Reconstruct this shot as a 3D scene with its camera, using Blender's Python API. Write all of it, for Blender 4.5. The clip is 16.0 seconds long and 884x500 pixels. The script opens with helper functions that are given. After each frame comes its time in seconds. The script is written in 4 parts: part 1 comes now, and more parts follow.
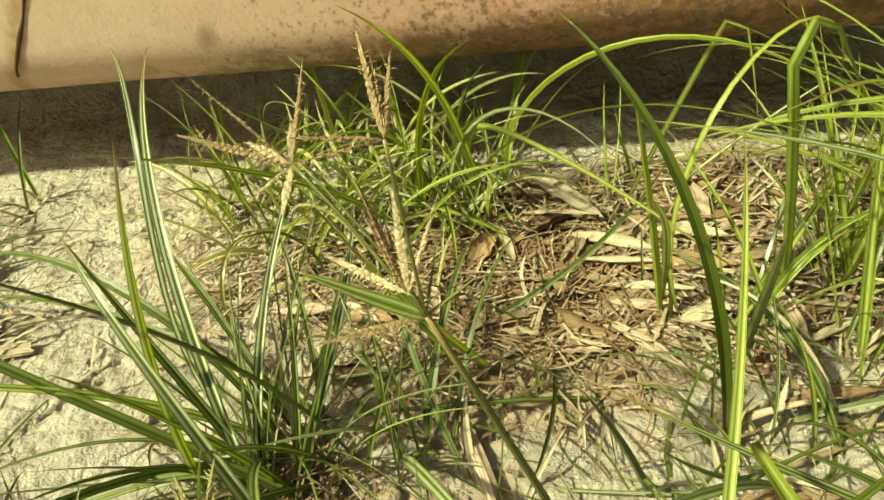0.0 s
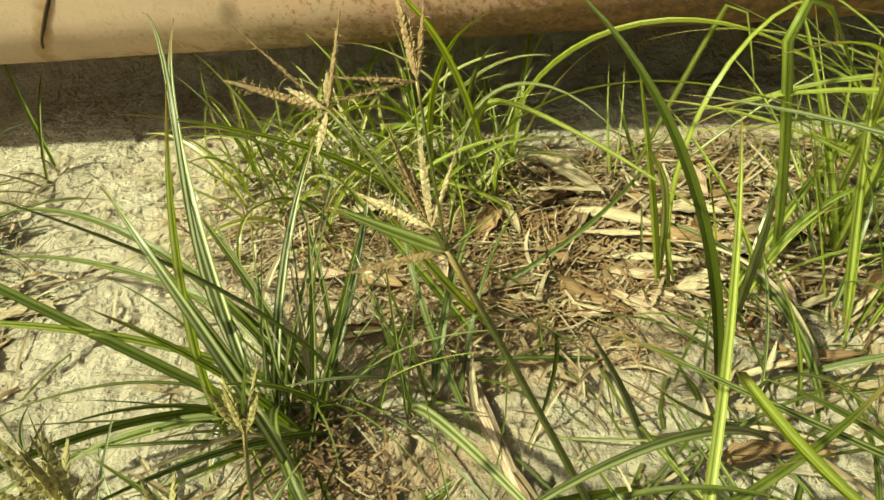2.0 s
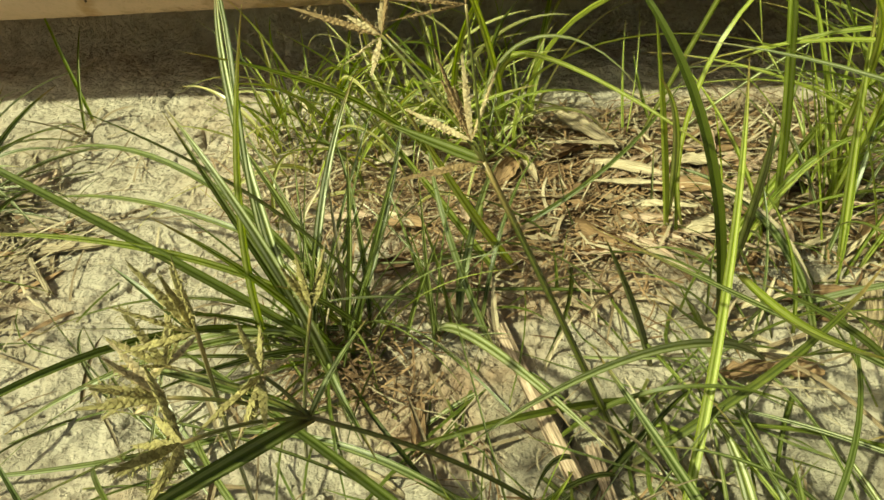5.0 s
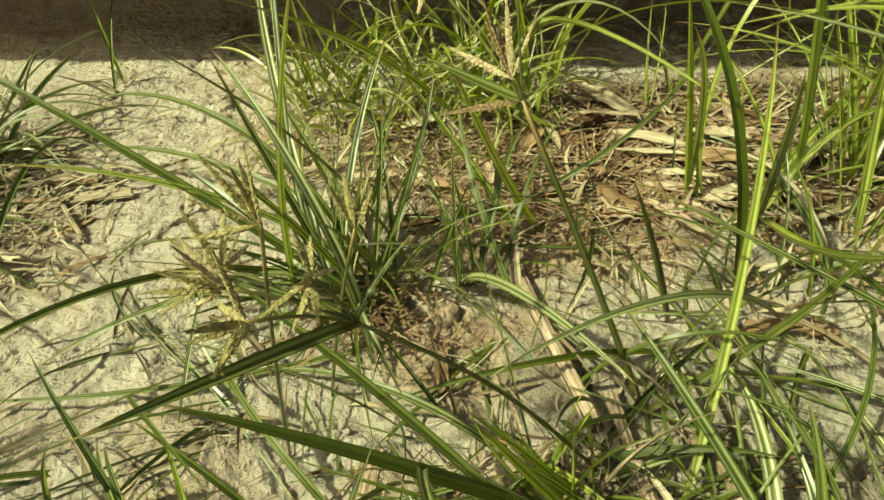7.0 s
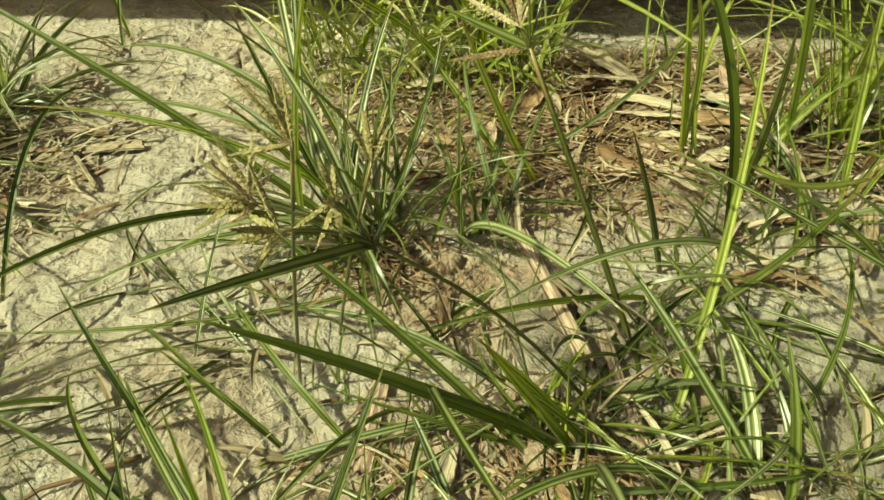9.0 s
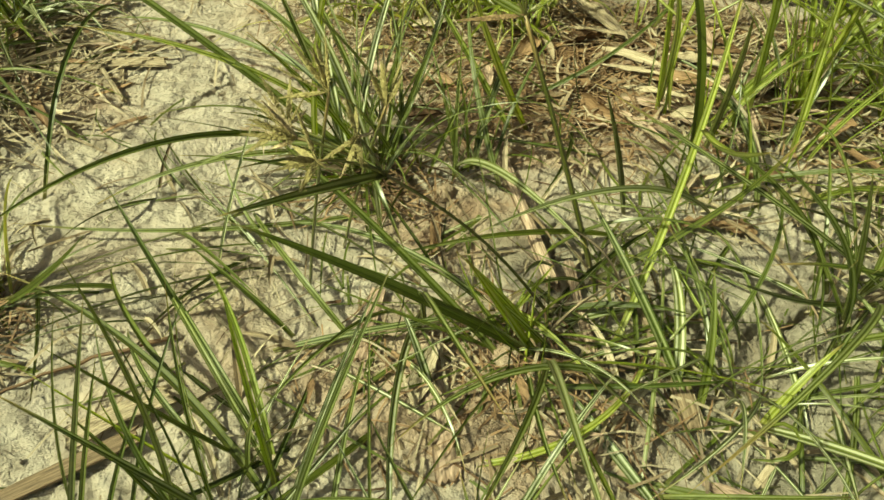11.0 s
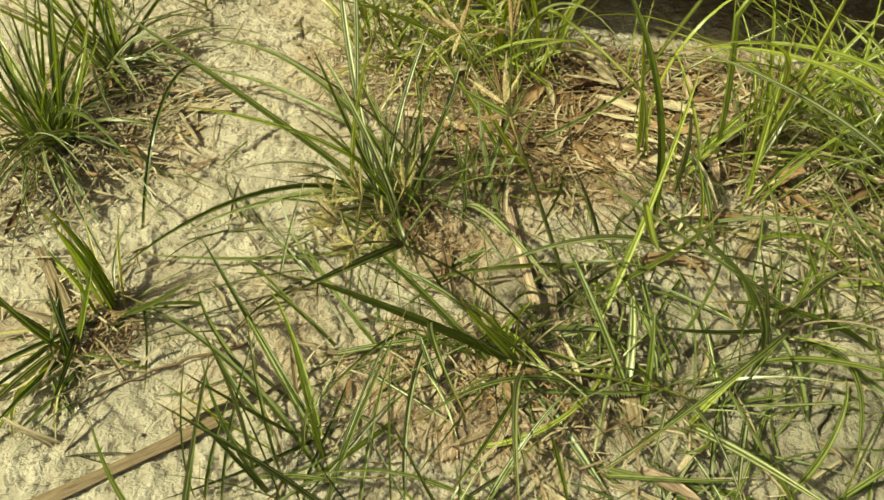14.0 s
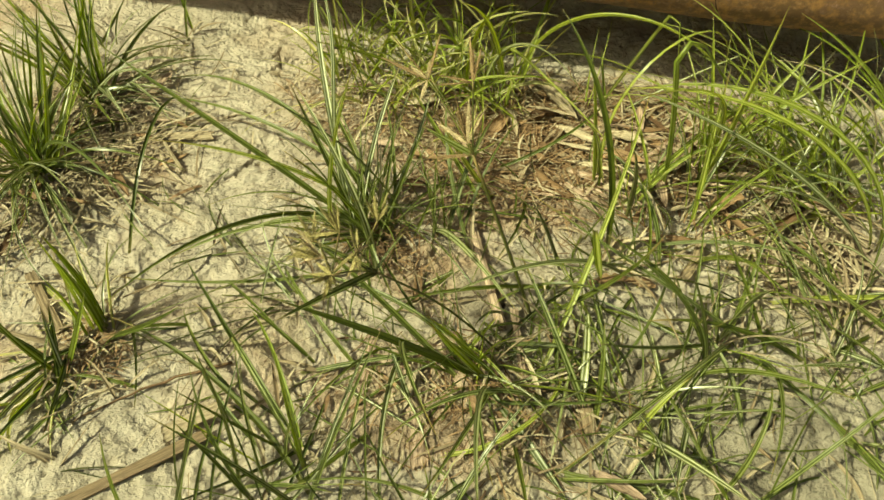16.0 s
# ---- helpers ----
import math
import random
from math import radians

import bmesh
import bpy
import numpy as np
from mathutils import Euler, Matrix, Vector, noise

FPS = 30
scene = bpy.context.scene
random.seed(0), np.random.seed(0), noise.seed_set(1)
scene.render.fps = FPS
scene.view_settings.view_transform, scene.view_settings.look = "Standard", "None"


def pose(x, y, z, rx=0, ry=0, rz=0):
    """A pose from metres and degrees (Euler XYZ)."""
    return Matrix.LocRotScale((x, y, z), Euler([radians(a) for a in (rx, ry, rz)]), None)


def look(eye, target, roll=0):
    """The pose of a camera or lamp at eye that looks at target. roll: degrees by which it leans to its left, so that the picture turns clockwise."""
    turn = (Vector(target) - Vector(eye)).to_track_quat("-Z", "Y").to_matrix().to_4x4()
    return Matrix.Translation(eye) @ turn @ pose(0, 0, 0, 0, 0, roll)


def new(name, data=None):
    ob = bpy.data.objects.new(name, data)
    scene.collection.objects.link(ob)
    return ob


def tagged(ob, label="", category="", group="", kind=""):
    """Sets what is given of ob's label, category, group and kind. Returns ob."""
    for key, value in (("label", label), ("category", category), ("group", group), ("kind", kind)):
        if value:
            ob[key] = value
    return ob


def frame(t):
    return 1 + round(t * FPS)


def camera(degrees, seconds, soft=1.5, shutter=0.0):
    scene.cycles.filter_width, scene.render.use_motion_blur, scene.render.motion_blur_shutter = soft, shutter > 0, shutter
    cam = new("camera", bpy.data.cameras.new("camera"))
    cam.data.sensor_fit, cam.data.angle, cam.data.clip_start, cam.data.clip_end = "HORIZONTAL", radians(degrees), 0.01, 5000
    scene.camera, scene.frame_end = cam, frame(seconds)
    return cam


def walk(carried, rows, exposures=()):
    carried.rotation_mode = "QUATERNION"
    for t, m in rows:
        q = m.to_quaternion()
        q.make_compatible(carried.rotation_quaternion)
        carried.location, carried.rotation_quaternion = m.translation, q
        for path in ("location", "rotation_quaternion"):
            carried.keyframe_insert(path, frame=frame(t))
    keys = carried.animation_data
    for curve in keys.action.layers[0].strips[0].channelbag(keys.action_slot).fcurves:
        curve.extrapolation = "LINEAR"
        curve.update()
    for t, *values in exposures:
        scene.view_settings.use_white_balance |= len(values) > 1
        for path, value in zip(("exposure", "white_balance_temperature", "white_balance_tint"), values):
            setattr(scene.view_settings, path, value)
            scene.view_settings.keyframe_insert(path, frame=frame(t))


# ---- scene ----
cam = camera(68.98, 16.0)
PATH = [
    (0, (0.0372, 0.0386, 0.2095), (-0.2490, 1.5525, -1.0658), -10.65),
    (0.5, (0.0368, 0.0336, 0.2092), (-0.2508, 1.5438, -1.0702), -10.39),
    (1, (0.0351, 0.0291, 0.2091), (-0.2466, 1.5388, -1.0722), -9.92),
    (1.5, (0.0334, 0.0233, 0.2084), (-0.2448, 1.5314, -1.0755), -9.47),
    (2, (0.0331, 0.0188, 0.2084), (-0.2444, 1.5310, -1.0708), -9.07),
    (2.5, (0.0343, 0.0105, 0.2083), (-0.2494, 1.5176, -1.0755), -9.26),
    (3, (0.0346, 0.0054, 0.2071), (-0.2447, 1.4993, -1.0930), -9.25),
    (3.5, (0.0332, 0.0009, 0.2084), (-0.2544, 1.4899, -1.0954), -9.04),
    (4, (0.0302, -0.0029, 0.2087), (-0.2605, 1.4776, -1.1042), -8.77),
    (6.5, (0.0222, -0.0243, 0.2045), (-0.2883, 1.4439, -1.1176), -7.54),
    (7, (0.0199, -0.0289, 0.2015), (-0.2934, 1.4316, -1.1284), -6.84),
    (7.5, (0.0204, -0.0340, 0.2002), (-0.2879, 1.4195, -1.1387), -6.63),
    (8, (0.0200, -0.0377, 0.2017), (-0.2831, 1.4106, -1.1439), -6.42),
    (8.5, (0.0183, -0.0441, 0.1998), (-0.2788, 1.4020, -1.1495), -5.64),
    (9, (0.0179, -0.0469, 0.2012), (-0.2737, 1.3709, -1.1789), -5.32),
    (9.5, (0.0168, -0.0547, 0.2041), (-0.1855, 1.3560, -1.1991), -1.10),
    (10, (0.0153, -0.0612, 0.2075), (-0.2019, 1.3137, -1.2286), -0.73),
    (10.2, (0.0137, -0.0648, 0.2097), (-0.1968, 1.2915, -1.2450), 0.09),
    (12.3, (0.0369, -0.0834, 0.2797), (-0.2763, 1.0444, -1.3421), -4.93),
    (12.5, (0.0363, -0.0850, 0.2855), (-0.2938, 1.0354, -1.3380), -5.44),
    (13, (0.0377, -0.0885, 0.2951), (-0.3074, 1.0363, -1.3222), -5.28),
    (13.5, (0.0386, -0.0918, 0.3055), (-0.2817, 1.0683, -1.2919), -3.77),
    (14, (0.0412, -0.0955, 0.3123), (-0.2908, 1.0691, -1.2793), -4.03),
    (14.5, (0.0422, -0.0991, 0.3225), (-0.2864, 1.0701, -1.2665), -4.12),
    (15, (0.0426, -0.1058, 0.3261), (-0.2866, 1.0607, -1.2648), -4.46),
    (15.5, (0.0474, -0.1020, 0.3341), (-0.2536, 1.0731, -1.2560), -3.29),
    (16, (0.0475, -0.1059, 0.3419), (-0.2130, 1.0957, -1.2356), -1.49),
]
walk(cam, [(t, look(eye, target, roll)) for t, eye, target, roll in PATH], [(0, 0.38, 8300, -24), (4, 0.16, 8300, -24), (8, 0.11, 8050, -25), (10.2, 0.08, 8000, -25), (12.3, 0.06, 8200, -22), (16, 0.05, 8700, -20)])

# ---- world, sun ----
SUN_FROM = Vector((-0.57, -0.28, 0.77)).normalized()
world = bpy.data.worlds.new("sky")
scene.world = world
world.use_nodes = True
wn = world.node_tree
sky = wn.nodes.new("ShaderNodeTexSky")
sky.sky_type = "NISHITA"
sky.sun_disc = False
sky.dust_density = 7.0
sky.air_density = 0.7
sky.ozone_density = 0.4
sky.sun_elevation = math.asin(SUN_FROM.z)
sky.sun_rotation = math.atan2(SUN_FROM.x, SUN_FROM.y)
wn.links.new(sky.outputs[0], wn.nodes["Background"].inputs[0])
wn.nodes["Background"].inputs[1].default_value = 0.067
sun_data = bpy.data.lights.new("sun", "SUN")
sun_data.energy = 5.0
sun_data.angle = radians(2.4)
sun_data.color = (1.0, 0.93, 0.80)
sun = new("sun", sun_data)
sun.matrix_world = look(SUN_FROM * 3, (0, 0, 0))


# ---- materials ----
def mat_base(name):
    m = bpy.data.materials.new(name)
    m.use_nodes = True
    t = m.node_tree
    return m, t, t.nodes["Principled BSDF"]


def node(t, kind, **inputs):
    n = t.nodes.new(kind)
    for k, v in inputs.items():
        n.inputs[k.replace("_", " ")].default_value = v
    return n


def ramp(t, source, stops):
    r = t.nodes.new("ShaderNodeValToRGB")
    e = r.color_ramp.elements
    while len(e) < len(stops):
        e.new(0.5)
    for el, (p, c) in zip(e, stops):
        el.position, el.color = p, (*c, 1)
    t.links.new(source, r.inputs[0])
    return r.outputs[0]


def mix(t, fac, a, b, blend="MIX"):
    m = t.nodes.new("ShaderNodeMix")
    m.data_type, m.blend_type = "RGBA", blend
    for sock, v in ((m.inputs[0], fac), (m.inputs[6], a), (m.inputs[7], b)):
        if isinstance(v, bpy.types.NodeSocket):
            t.links.new(v, sock)
        elif isinstance(v, (int, float)):
            sock.default_value = v
        else:
            sock.default_value = (*v, 1)
    return m.outputs[2]


def noise_out(t, scale, detail=4, rough=0.55, vec=None, distort=0.0):
    n = node(t, "ShaderNodeTexNoise", Scale=scale, Detail=detail, Roughness=rough, Distortion=distort)
    if vec is None:
        tc = t.nodes.new("ShaderNodeTexCoord")
        vec = tc.outputs["Object"]
    t.links.new(vec, n.inputs["Vector"])
    return n.outputs["Fac"]


def bump(t, p, height, strength, dist):
    b = node(t, "ShaderNodeBump", Strength=strength, Distance=dist)
    t.links.new(height, b.inputs["Height"])
    t.links.new(b.outputs[0], p.inputs["Normal"])
    return b


def world_vec(t):
    return t.nodes.new("ShaderNodeNewGeometry").outputs["Position"]


def soil_material():
    m, t, p = mat_base("dry_clay")
    pos = world_vec(t)
    big = noise_out(t, 9, 3, 0.5, pos)
    mid = noise_out(t, 60, 6, 0.6, pos)
    fine = noise_out(t, 260, 7, 0.65, pos)
    a = ramp(t, mid, [(0.28, (0.38, 0.33, 0.26)), (0.44, (0.54, 0.48, 0.395)), (0.7, (0.70, 0.635, 0.54))])
    pink = ramp(t, mid, [(0.28, (0.34, 0.245, 0.175)), (0.44, (0.50, 0.395, 0.30)), (0.7, (0.64, 0.54, 0.43))])
    c = mix(t, ramp(t, big, [(0.50, (0, 0, 0)), (0.68, (1, 1, 1))]), a, pink)

    def oval(cx, cy, rx, ry, most=0.7):
        """A soft-edged, ragged patch of the ground round (cx, cy)."""
        mp = t.nodes.new("ShaderNodeMapping")
        mp.inputs["Location"].default_value = (-cx / rx, -cy / ry, 0)
        mp.inputs["Scale"].default_value = (1 / rx, 1 / ry, 0)
        t.links.new(pos, mp.inputs[0])
        ln = t.nodes.new("ShaderNodeVectorMath")
        ln.operation = "LENGTH"
        t.links.new(mp.outputs[0], ln.inputs[0])
        edge = t.nodes.new("ShaderNodeMath")
        edge.operation = "MULTIPLY_ADD"
        t.links.new(noise_out(t, 45, 5, 0.65, pos), edge.inputs[0])
        edge.inputs[1].default_value = -1.3
        t.links.new(ln.outputs["Value"], edge.inputs[2])
        return ramp(t, edge.outputs[0], [(0.0, (most, most, most)), (0.42, (0, 0, 0))])
    # rotted brown litter soaked into the clay, pinkish trodden clay, grey painted shade
    # the patch at (0.12, 0.325) is litter plus painted shade of the tube
    for cx, cy, rx, ry in ((0.06, 0.275, 0.13, 0.050), (0.12, 0.325, 0.13, 0.035), (-0.06, 0.285, 0.05, 0.03), (-0.055, 0.155, 0.03, 0.022), (-0.33, 0.20, 0.065, 0.10), (0.23, 0.20, 0.05, 0.05)):
        c = mix(t, oval(cx, cy, rx, ry), c, ramp(t, mid, [(0.3, (0.12, 0.072, 0.042)), (0.7, (0.33, 0.225, 0.145))]))
    for cx, cy, rx, ry in ((0.02, 0.045, 0.085, 0.045), (-0.01, 0.13, 0.05, 0.03), (0.02, 0.205, 0.08, 0.035), (-0.04, 0.25, 0.06, 0.03)):
        c = mix(t, oval(cx, cy, rx, ry, 0.75), c, ramp(t, mid, [(0.3, (0.36, 0.235, 0.155)), (0.7, (0.60, 0.455, 0.33))]))
    # greyer clay that stands in for a shadow across the lower right
    for cx, cy, rx, ry in ((0.13, 0.07, 0.10, 0.06), (0.03, 0.125, 0.03, 0.025), (0.22, 0.04, 0.06, 0.06)):
        c = mix(t, oval(cx, cy, rx, ry), c, ramp(t, mid, [(0.3, (0.21, 0.19, 0.15)), (0.7, (0.47, 0.43, 0.34))]))
    grain = ramp(t, fine, [(0.29, (0.60, 0.53, 0.45)), (0.39, (0.96, 0.96, 0.95)), (0.75, (1.12, 1.12, 1.10))])
    c = mix(t, ramp(t, noise_out(t, 22, 3, 0.5, pos), [(0.40, (0.15, 0.15, 0.15)), (0.62, (1, 1, 1))]), c, mix(t, 1.0, c, grain, "MULTIPLY"))
    t.links.new(c, p.inputs["Base Color"])
    p.inputs["Roughness"].default_value = 0.95
    p.inputs["Specular IOR Level"].default_value = 0.15

    def scaled(sock, k, rest=None):
        n = node(t, "ShaderNodeMath")
        n.operation = "MULTIPLY_ADD"
        t.links.new(sock, n.inputs[0])
        n.inputs[1].default_value = k
        if rest is None:
            n.inputs[2].default_value = 0
        else:
            t.links.new(rest, n.inputs[2])
        return n.outputs[0]
    # smooth crusted clay, broken by pits and crumbs in places
    h = scaled(noise_out(t, 45, 4, 0.5, pos), 1.3)
    h = scaled(noise_out(t, 130, 8, 0.6, pos), 2.2, h)
    h = scaled(ramp(t, noise_out(t, 150, 4, 0.6, pos), [(0.30, (0, 0, 0)), (0.42, (1, 1, 1))]), 0.40, h)
    h = scaled(fine, 0.55, h)
    bump(t, p, h, 1.0, 0.0030)
    return m


def leaf_material(name, dark, light, sheen_stripe, rough=0.34, through_light=0.30, stripes=0.8, gloss=0.55):
    """Blade: two pale bands of painted sheen beside a dark midrib, fine veins, gloss, light through it. uv x runs
    across, y along the blade.
    """
    m, t, p = mat_base(name)
    uv = t.nodes.new("ShaderNodeUVMap")
    sep = t.nodes.new("ShaderNodeSeparateXYZ")
    t.links.new(uv.outputs[0], sep.inputs[0])
    info = t.nodes.new("ShaderNodeObjectInfo")

    def calc(op, a, b=None):
        n = t.nodes.new("ShaderNodeMath")
        n.operation = op
        for sock, v in zip(n.inputs, (a, b)):
            if isinstance(v, bpy.types.NodeSocket):
                t.links.new(v, sock)
            elif v is not None:
                sock.default_value = v
        return n.outputs[0]

    def waves(cycles):
        return calc("SINE", calc("ADD", calc("MULTIPLY", sep.outputs[0], 6.2832 * cycles), -1.5708))
    stretch = t.nodes.new("ShaderNodeMapping")
    stretch.inputs["Scale"].default_value = (9, 1.2, 1)
    t.links.new(uv.outputs[0], stretch.inputs[0])
    shift = t.nodes.new("ShaderNodeCombineXYZ")
    t.links.new(calc("MULTIPLY", info.outputs["Random"], 40), shift.inputs[0])
    t.links.new(shift.outputs[0], stretch.inputs["Location"])
    streak = noise_out(t, 2.2, 4, 0.6, stretch.outputs[0])
    base = mix(t, info.outputs["Random"], dark, light)
    base = mix(t, 1.0, base, ramp(t, streak, [(0.30, (0.62, 0.64, 0.60)), (0.70, (1.28, 1.24, 1.15))]), "MULTIPLY")
    # sheen on the blade's two sloping halves, put into the base colour
    bands = ramp(t, calc("ADD", waves(2), calc("MULTIPLY", streak, 0.7)), [(0.45, (0, 0, 0)), (0.95, (1, 1, 1))])
    own = calc("FRACT", calc("MULTIPLY", info.outputs["Random"], 7.31))
    c = mix(t, calc("MULTIPLY", calc("MULTIPLY", bands, stripes), calc("ADD", own, 0.15)), base, sheen_stripe)
    c = mix(t, 1.0, c, ramp(t, waves(9), [(0.0, (0.88, 0.89, 0.86)), (1.0, (1.1, 1.1, 1.1))]), "MULTIPLY")
    rib = ramp(t, sep.outputs[0], [(0.44, (0, 0, 0)), (0.485, (0.75, 0.75, 0.75)), (0.515, (0.75, 0.75, 0.75)), (0.56, (0, 0, 0))])
    c = mix(t, rib, c, mix(t, 0.5, (0.02, 0.035, 0.006), dark))
    blot = noise_out(t, 90, 4, 0.6)
    c = mix(t, ramp(t, blot, [(0.60, (0, 0, 0)), (0.85, (0.35, 0.35, 0.35))]), c, (0.42, 0.40, 0.09))
    # brown tips and straw-coloured sheaths, further along on some blades than on others
    tipped = calc("ADD", sep.outputs[1], calc("MULTIPLY", calc("SUBTRACT", own, 0.5), 0.16))
    c = mix(t, ramp(t, tipped, [(0.87, (0, 0, 0)), (0.99, (0.8, 0.8, 0.8))]), c, (0.40, 0.29, 0.12))
    c = mix(t, ramp(t, sep.outputs[1], [(0.0, (0.6, 0.6, 0.6)), (0.12, (0, 0, 0))]), c, (0.40, 0.34, 0.16))
    t.links.new(c, p.inputs["Base Color"])
    p.inputs["Roughness"].default_value = rough
    p.inputs["Specular IOR Level"].default_value = 0.5
    p.inputs["Coat Weight"].default_value = gloss
    p.inputs["Coat Roughness"].default_value = 0.26
    bump(t, p, waves(7), 0.35, 0.0003)
    tr = t.nodes.new("ShaderNodeBsdfTranslucent")
    t.links.new(mix(t, 1.0, c, (1.25, 1.3, 0.55), "MULTIPLY"), tr.inputs["Color"])
    ms = t.nodes.new("ShaderNodeMixShader")
    ms.inputs[0].default_value = through_light
    t.links.new(p.outputs[0], ms.inputs[1])
    t.links.new(tr.outputs[0], ms.inputs[2])
    t.links.new(ms.outputs[0], t.nodes["Material Output"].inputs[0])
    return m


def dry_material(name, a, b, rough=0.75, streak=90):
    m, t, p = mat_base(name)
    info = t.nodes.new("ShaderNodeObjectInfo")
    geo = t.nodes.new("ShaderNodeNewGeometry")
    add = node(t, "ShaderNodeMath")
    t.links.new(info.outputs["Random"], add.inputs[0])
    t.links.new(geo.outputs["Random Per Island"], add.inputs[1])
    fr = node(t, "ShaderNodeMath")
    fr.operation = "FRACT"
    t.links.new(add.outputs[0], fr.inputs[0])
    base = mix(t, fr.outputs[0], a, b)
    uv = t.nodes.new("ShaderNodeUVMap")
    mp = t.nodes.new("ShaderNodeMapping")
    mp.inputs["Scale"].default_value = (streak / 6, 1.5, 1)
    t.links.new(uv.outputs[0], mp.inputs[0])
    fib = noise_out(t, 1.5, 4, 0.6, mp.outputs[0])
    c = mix(t, 1.0, base, ramp(t, fib, [(0.34, (0.40, 0.36, 0.30)), (0.6, (1.12, 1.1, 1.04))]), "MULTIPLY")
    spot = noise_out(t, 160, 4, 0.6)
    c = mix(t, ramp(t, spot, [(0.6, (0, 0, 0)), (0.75, (0.6, 0.6, 0.6))]), c, (0.12, 0.075, 0.04))
    t.links.new(c, p.inputs["Base Color"])
    p.inputs["Roughness"].default_value = rough
    bump(t, p, fib, 0.5, 0.0004)
    return m


def beam_material():
    m, t, p = mat_base("weathered_paint_over_rust")
    pos = world_vec(t)
    sep = t.nodes.new("ShaderNodeSeparateXYZ")
    t.links.new(pos, sep.inputs[0])
    patch = noise_out(t, 10, 4, 0.55, pos)
    grit = noise_out(t, 330, 5, 0.65, pos)
    chips = noise_out(t, 120, 6, 0.7, pos)
    def linear(cx, cz, c0):
        """cx times x plus cz times z plus c0, in world metres."""
        d = node(t, "ShaderNodeVectorMath")
        d.operation = "DOT_PRODUCT"
        t.links.new(pos, d.inputs[0])
        d.inputs[1].default_value = (cx, 0, cz)
        e = node(t, "ShaderNodeMath")
        t.links.new(d.outputs["Value"], e.inputs[0])
        e.inputs[1].default_value = c0
        return e.outputs[0]

    def total(*socks):
        out = socks[0]
        for q in socks[1:]:
            e = node(t, "ShaderNodeMath")
            t.links.new(out, e.inputs[0])
            t.links.new(q, e.inputs[1])
            out = e.outputs[0]
        return out

    def squared(sock):
        e = node(t, "ShaderNodeMath")
        e.operation = "MULTIPLY"
        t.links.new(sock, e.inputs[0])
        t.links.new(sock, e.inputs[1])
        return e.outputs[0]
    blotch = noise_out(t, 45, 5, 0.6, pos)
    paint = mix(t, ramp(t, total(patch, linear(1.1, 0, 0.10)), [(0.42, (0, 0, 0)), (0.66, (1, 1, 1))]), (0.58, 0.42, 0.32), (0.57, 0.33, 0.25))
    paint = mix(t, ramp(t, grit, [(0.52, (0, 0, 0)), (0.70, (0.35, 0.35, 0.35))]), paint, (0.36, 0.25, 0.16))
    paint = mix(t, ramp(t, blotch, [(0.50, (0, 0, 0)), (0.75, (0.30, 0.30, 0.30))]), paint, (0.30, 0.20, 0.12))
    rust_and_shade = mix(t, ramp(t, blotch, [(0.40, (0, 0, 0)), (0.62, (1, 1, 1))]), (0.10, 0.07, 0.05), (0.33, 0.21, 0.11))
    # grime and rust creep up in soft blotches from the lower edge, with the rounded underside's shade painted in
    low = total(linear(1.5, -15, 1.22), chips, blotch)
    c = mix(t, ramp(t, low, [(0.78, (0, 0, 0)), (1.22, (0.85, 0.85, 0.85))]), paint, rust_and_shade)
    # rust specks break through the paint, thickest towards one end
    specks = noise_out(t, 260, 5, 0.7, pos)
    c = mix(t, ramp(t, total(linear(0.7, -2.0, 0.27), specks), [(0.56, (0, 0, 0)), (0.68, (0.8, 0.8, 0.8))]), c, mix(t, ramp(t, chips, [(0.45, (0, 0, 0)), (0.62, (1, 1, 1))]), (0.13, 0.07, 0.035), (0.42, 0.22, 0.08)))
    # rust halo along the cracked weld, and a round stain that has run down
    halo = total(squared(linear(85, -62, 26.2)), noise_out(t, 120, 4, 0.6, pos))
    c = mix(t, ramp(t, halo, [(0.40, (0.85, 0.85, 0.85)), (0.95, (0, 0, 0))]), c, (0.33, 0.19, 0.08))
    stain = total(squared(linear(85, -25, 12.78)), squared(linear(0, 70, -6.95)), noise_out(t, 90, 4, 0.6, pos))
    c = mix(t, ramp(t, stain, [(0.45, (0.75, 0.75, 0.75)), (1.0, (0, 0, 0))]), c, (0.17, 0.11, 0.06))
    t.links.new(c, p.inputs["Base Color"])
    p.inputs["Roughness"].default_value = 0.6
    bump(t, p, grit, 0.4, 0.0008)
    return m


SOIL = soil_material()
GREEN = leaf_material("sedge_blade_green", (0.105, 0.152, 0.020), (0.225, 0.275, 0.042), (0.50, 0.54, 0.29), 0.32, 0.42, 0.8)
# yellow-green blade with the brightness of direct sun put into its colour
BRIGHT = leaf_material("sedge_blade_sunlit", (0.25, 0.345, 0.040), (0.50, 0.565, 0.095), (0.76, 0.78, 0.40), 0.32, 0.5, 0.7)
# blade whose reflected sky and sun are painted as pale colour
SILVER = leaf_material("sedge_blade_painted_sheen", (0.12, 0.165, 0.035), (0.30, 0.34, 0.11), (0.80, 0.82, 0.64), 0.30, 0.32, 1.0, 0.6)
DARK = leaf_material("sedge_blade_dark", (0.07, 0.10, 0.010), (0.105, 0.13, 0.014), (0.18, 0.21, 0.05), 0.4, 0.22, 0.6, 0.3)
FADED = leaf_material("sedge_blade_faded", (0.48, 0.50, 0.16), (0.74, 0.70, 0.38), (0.88, 0.85, 0.64), 0.4, 0.45, 0.8)
STRAW = dry_material("dry_straw", (0.68, 0.605, 0.465), (0.26, 0.195, 0.125))
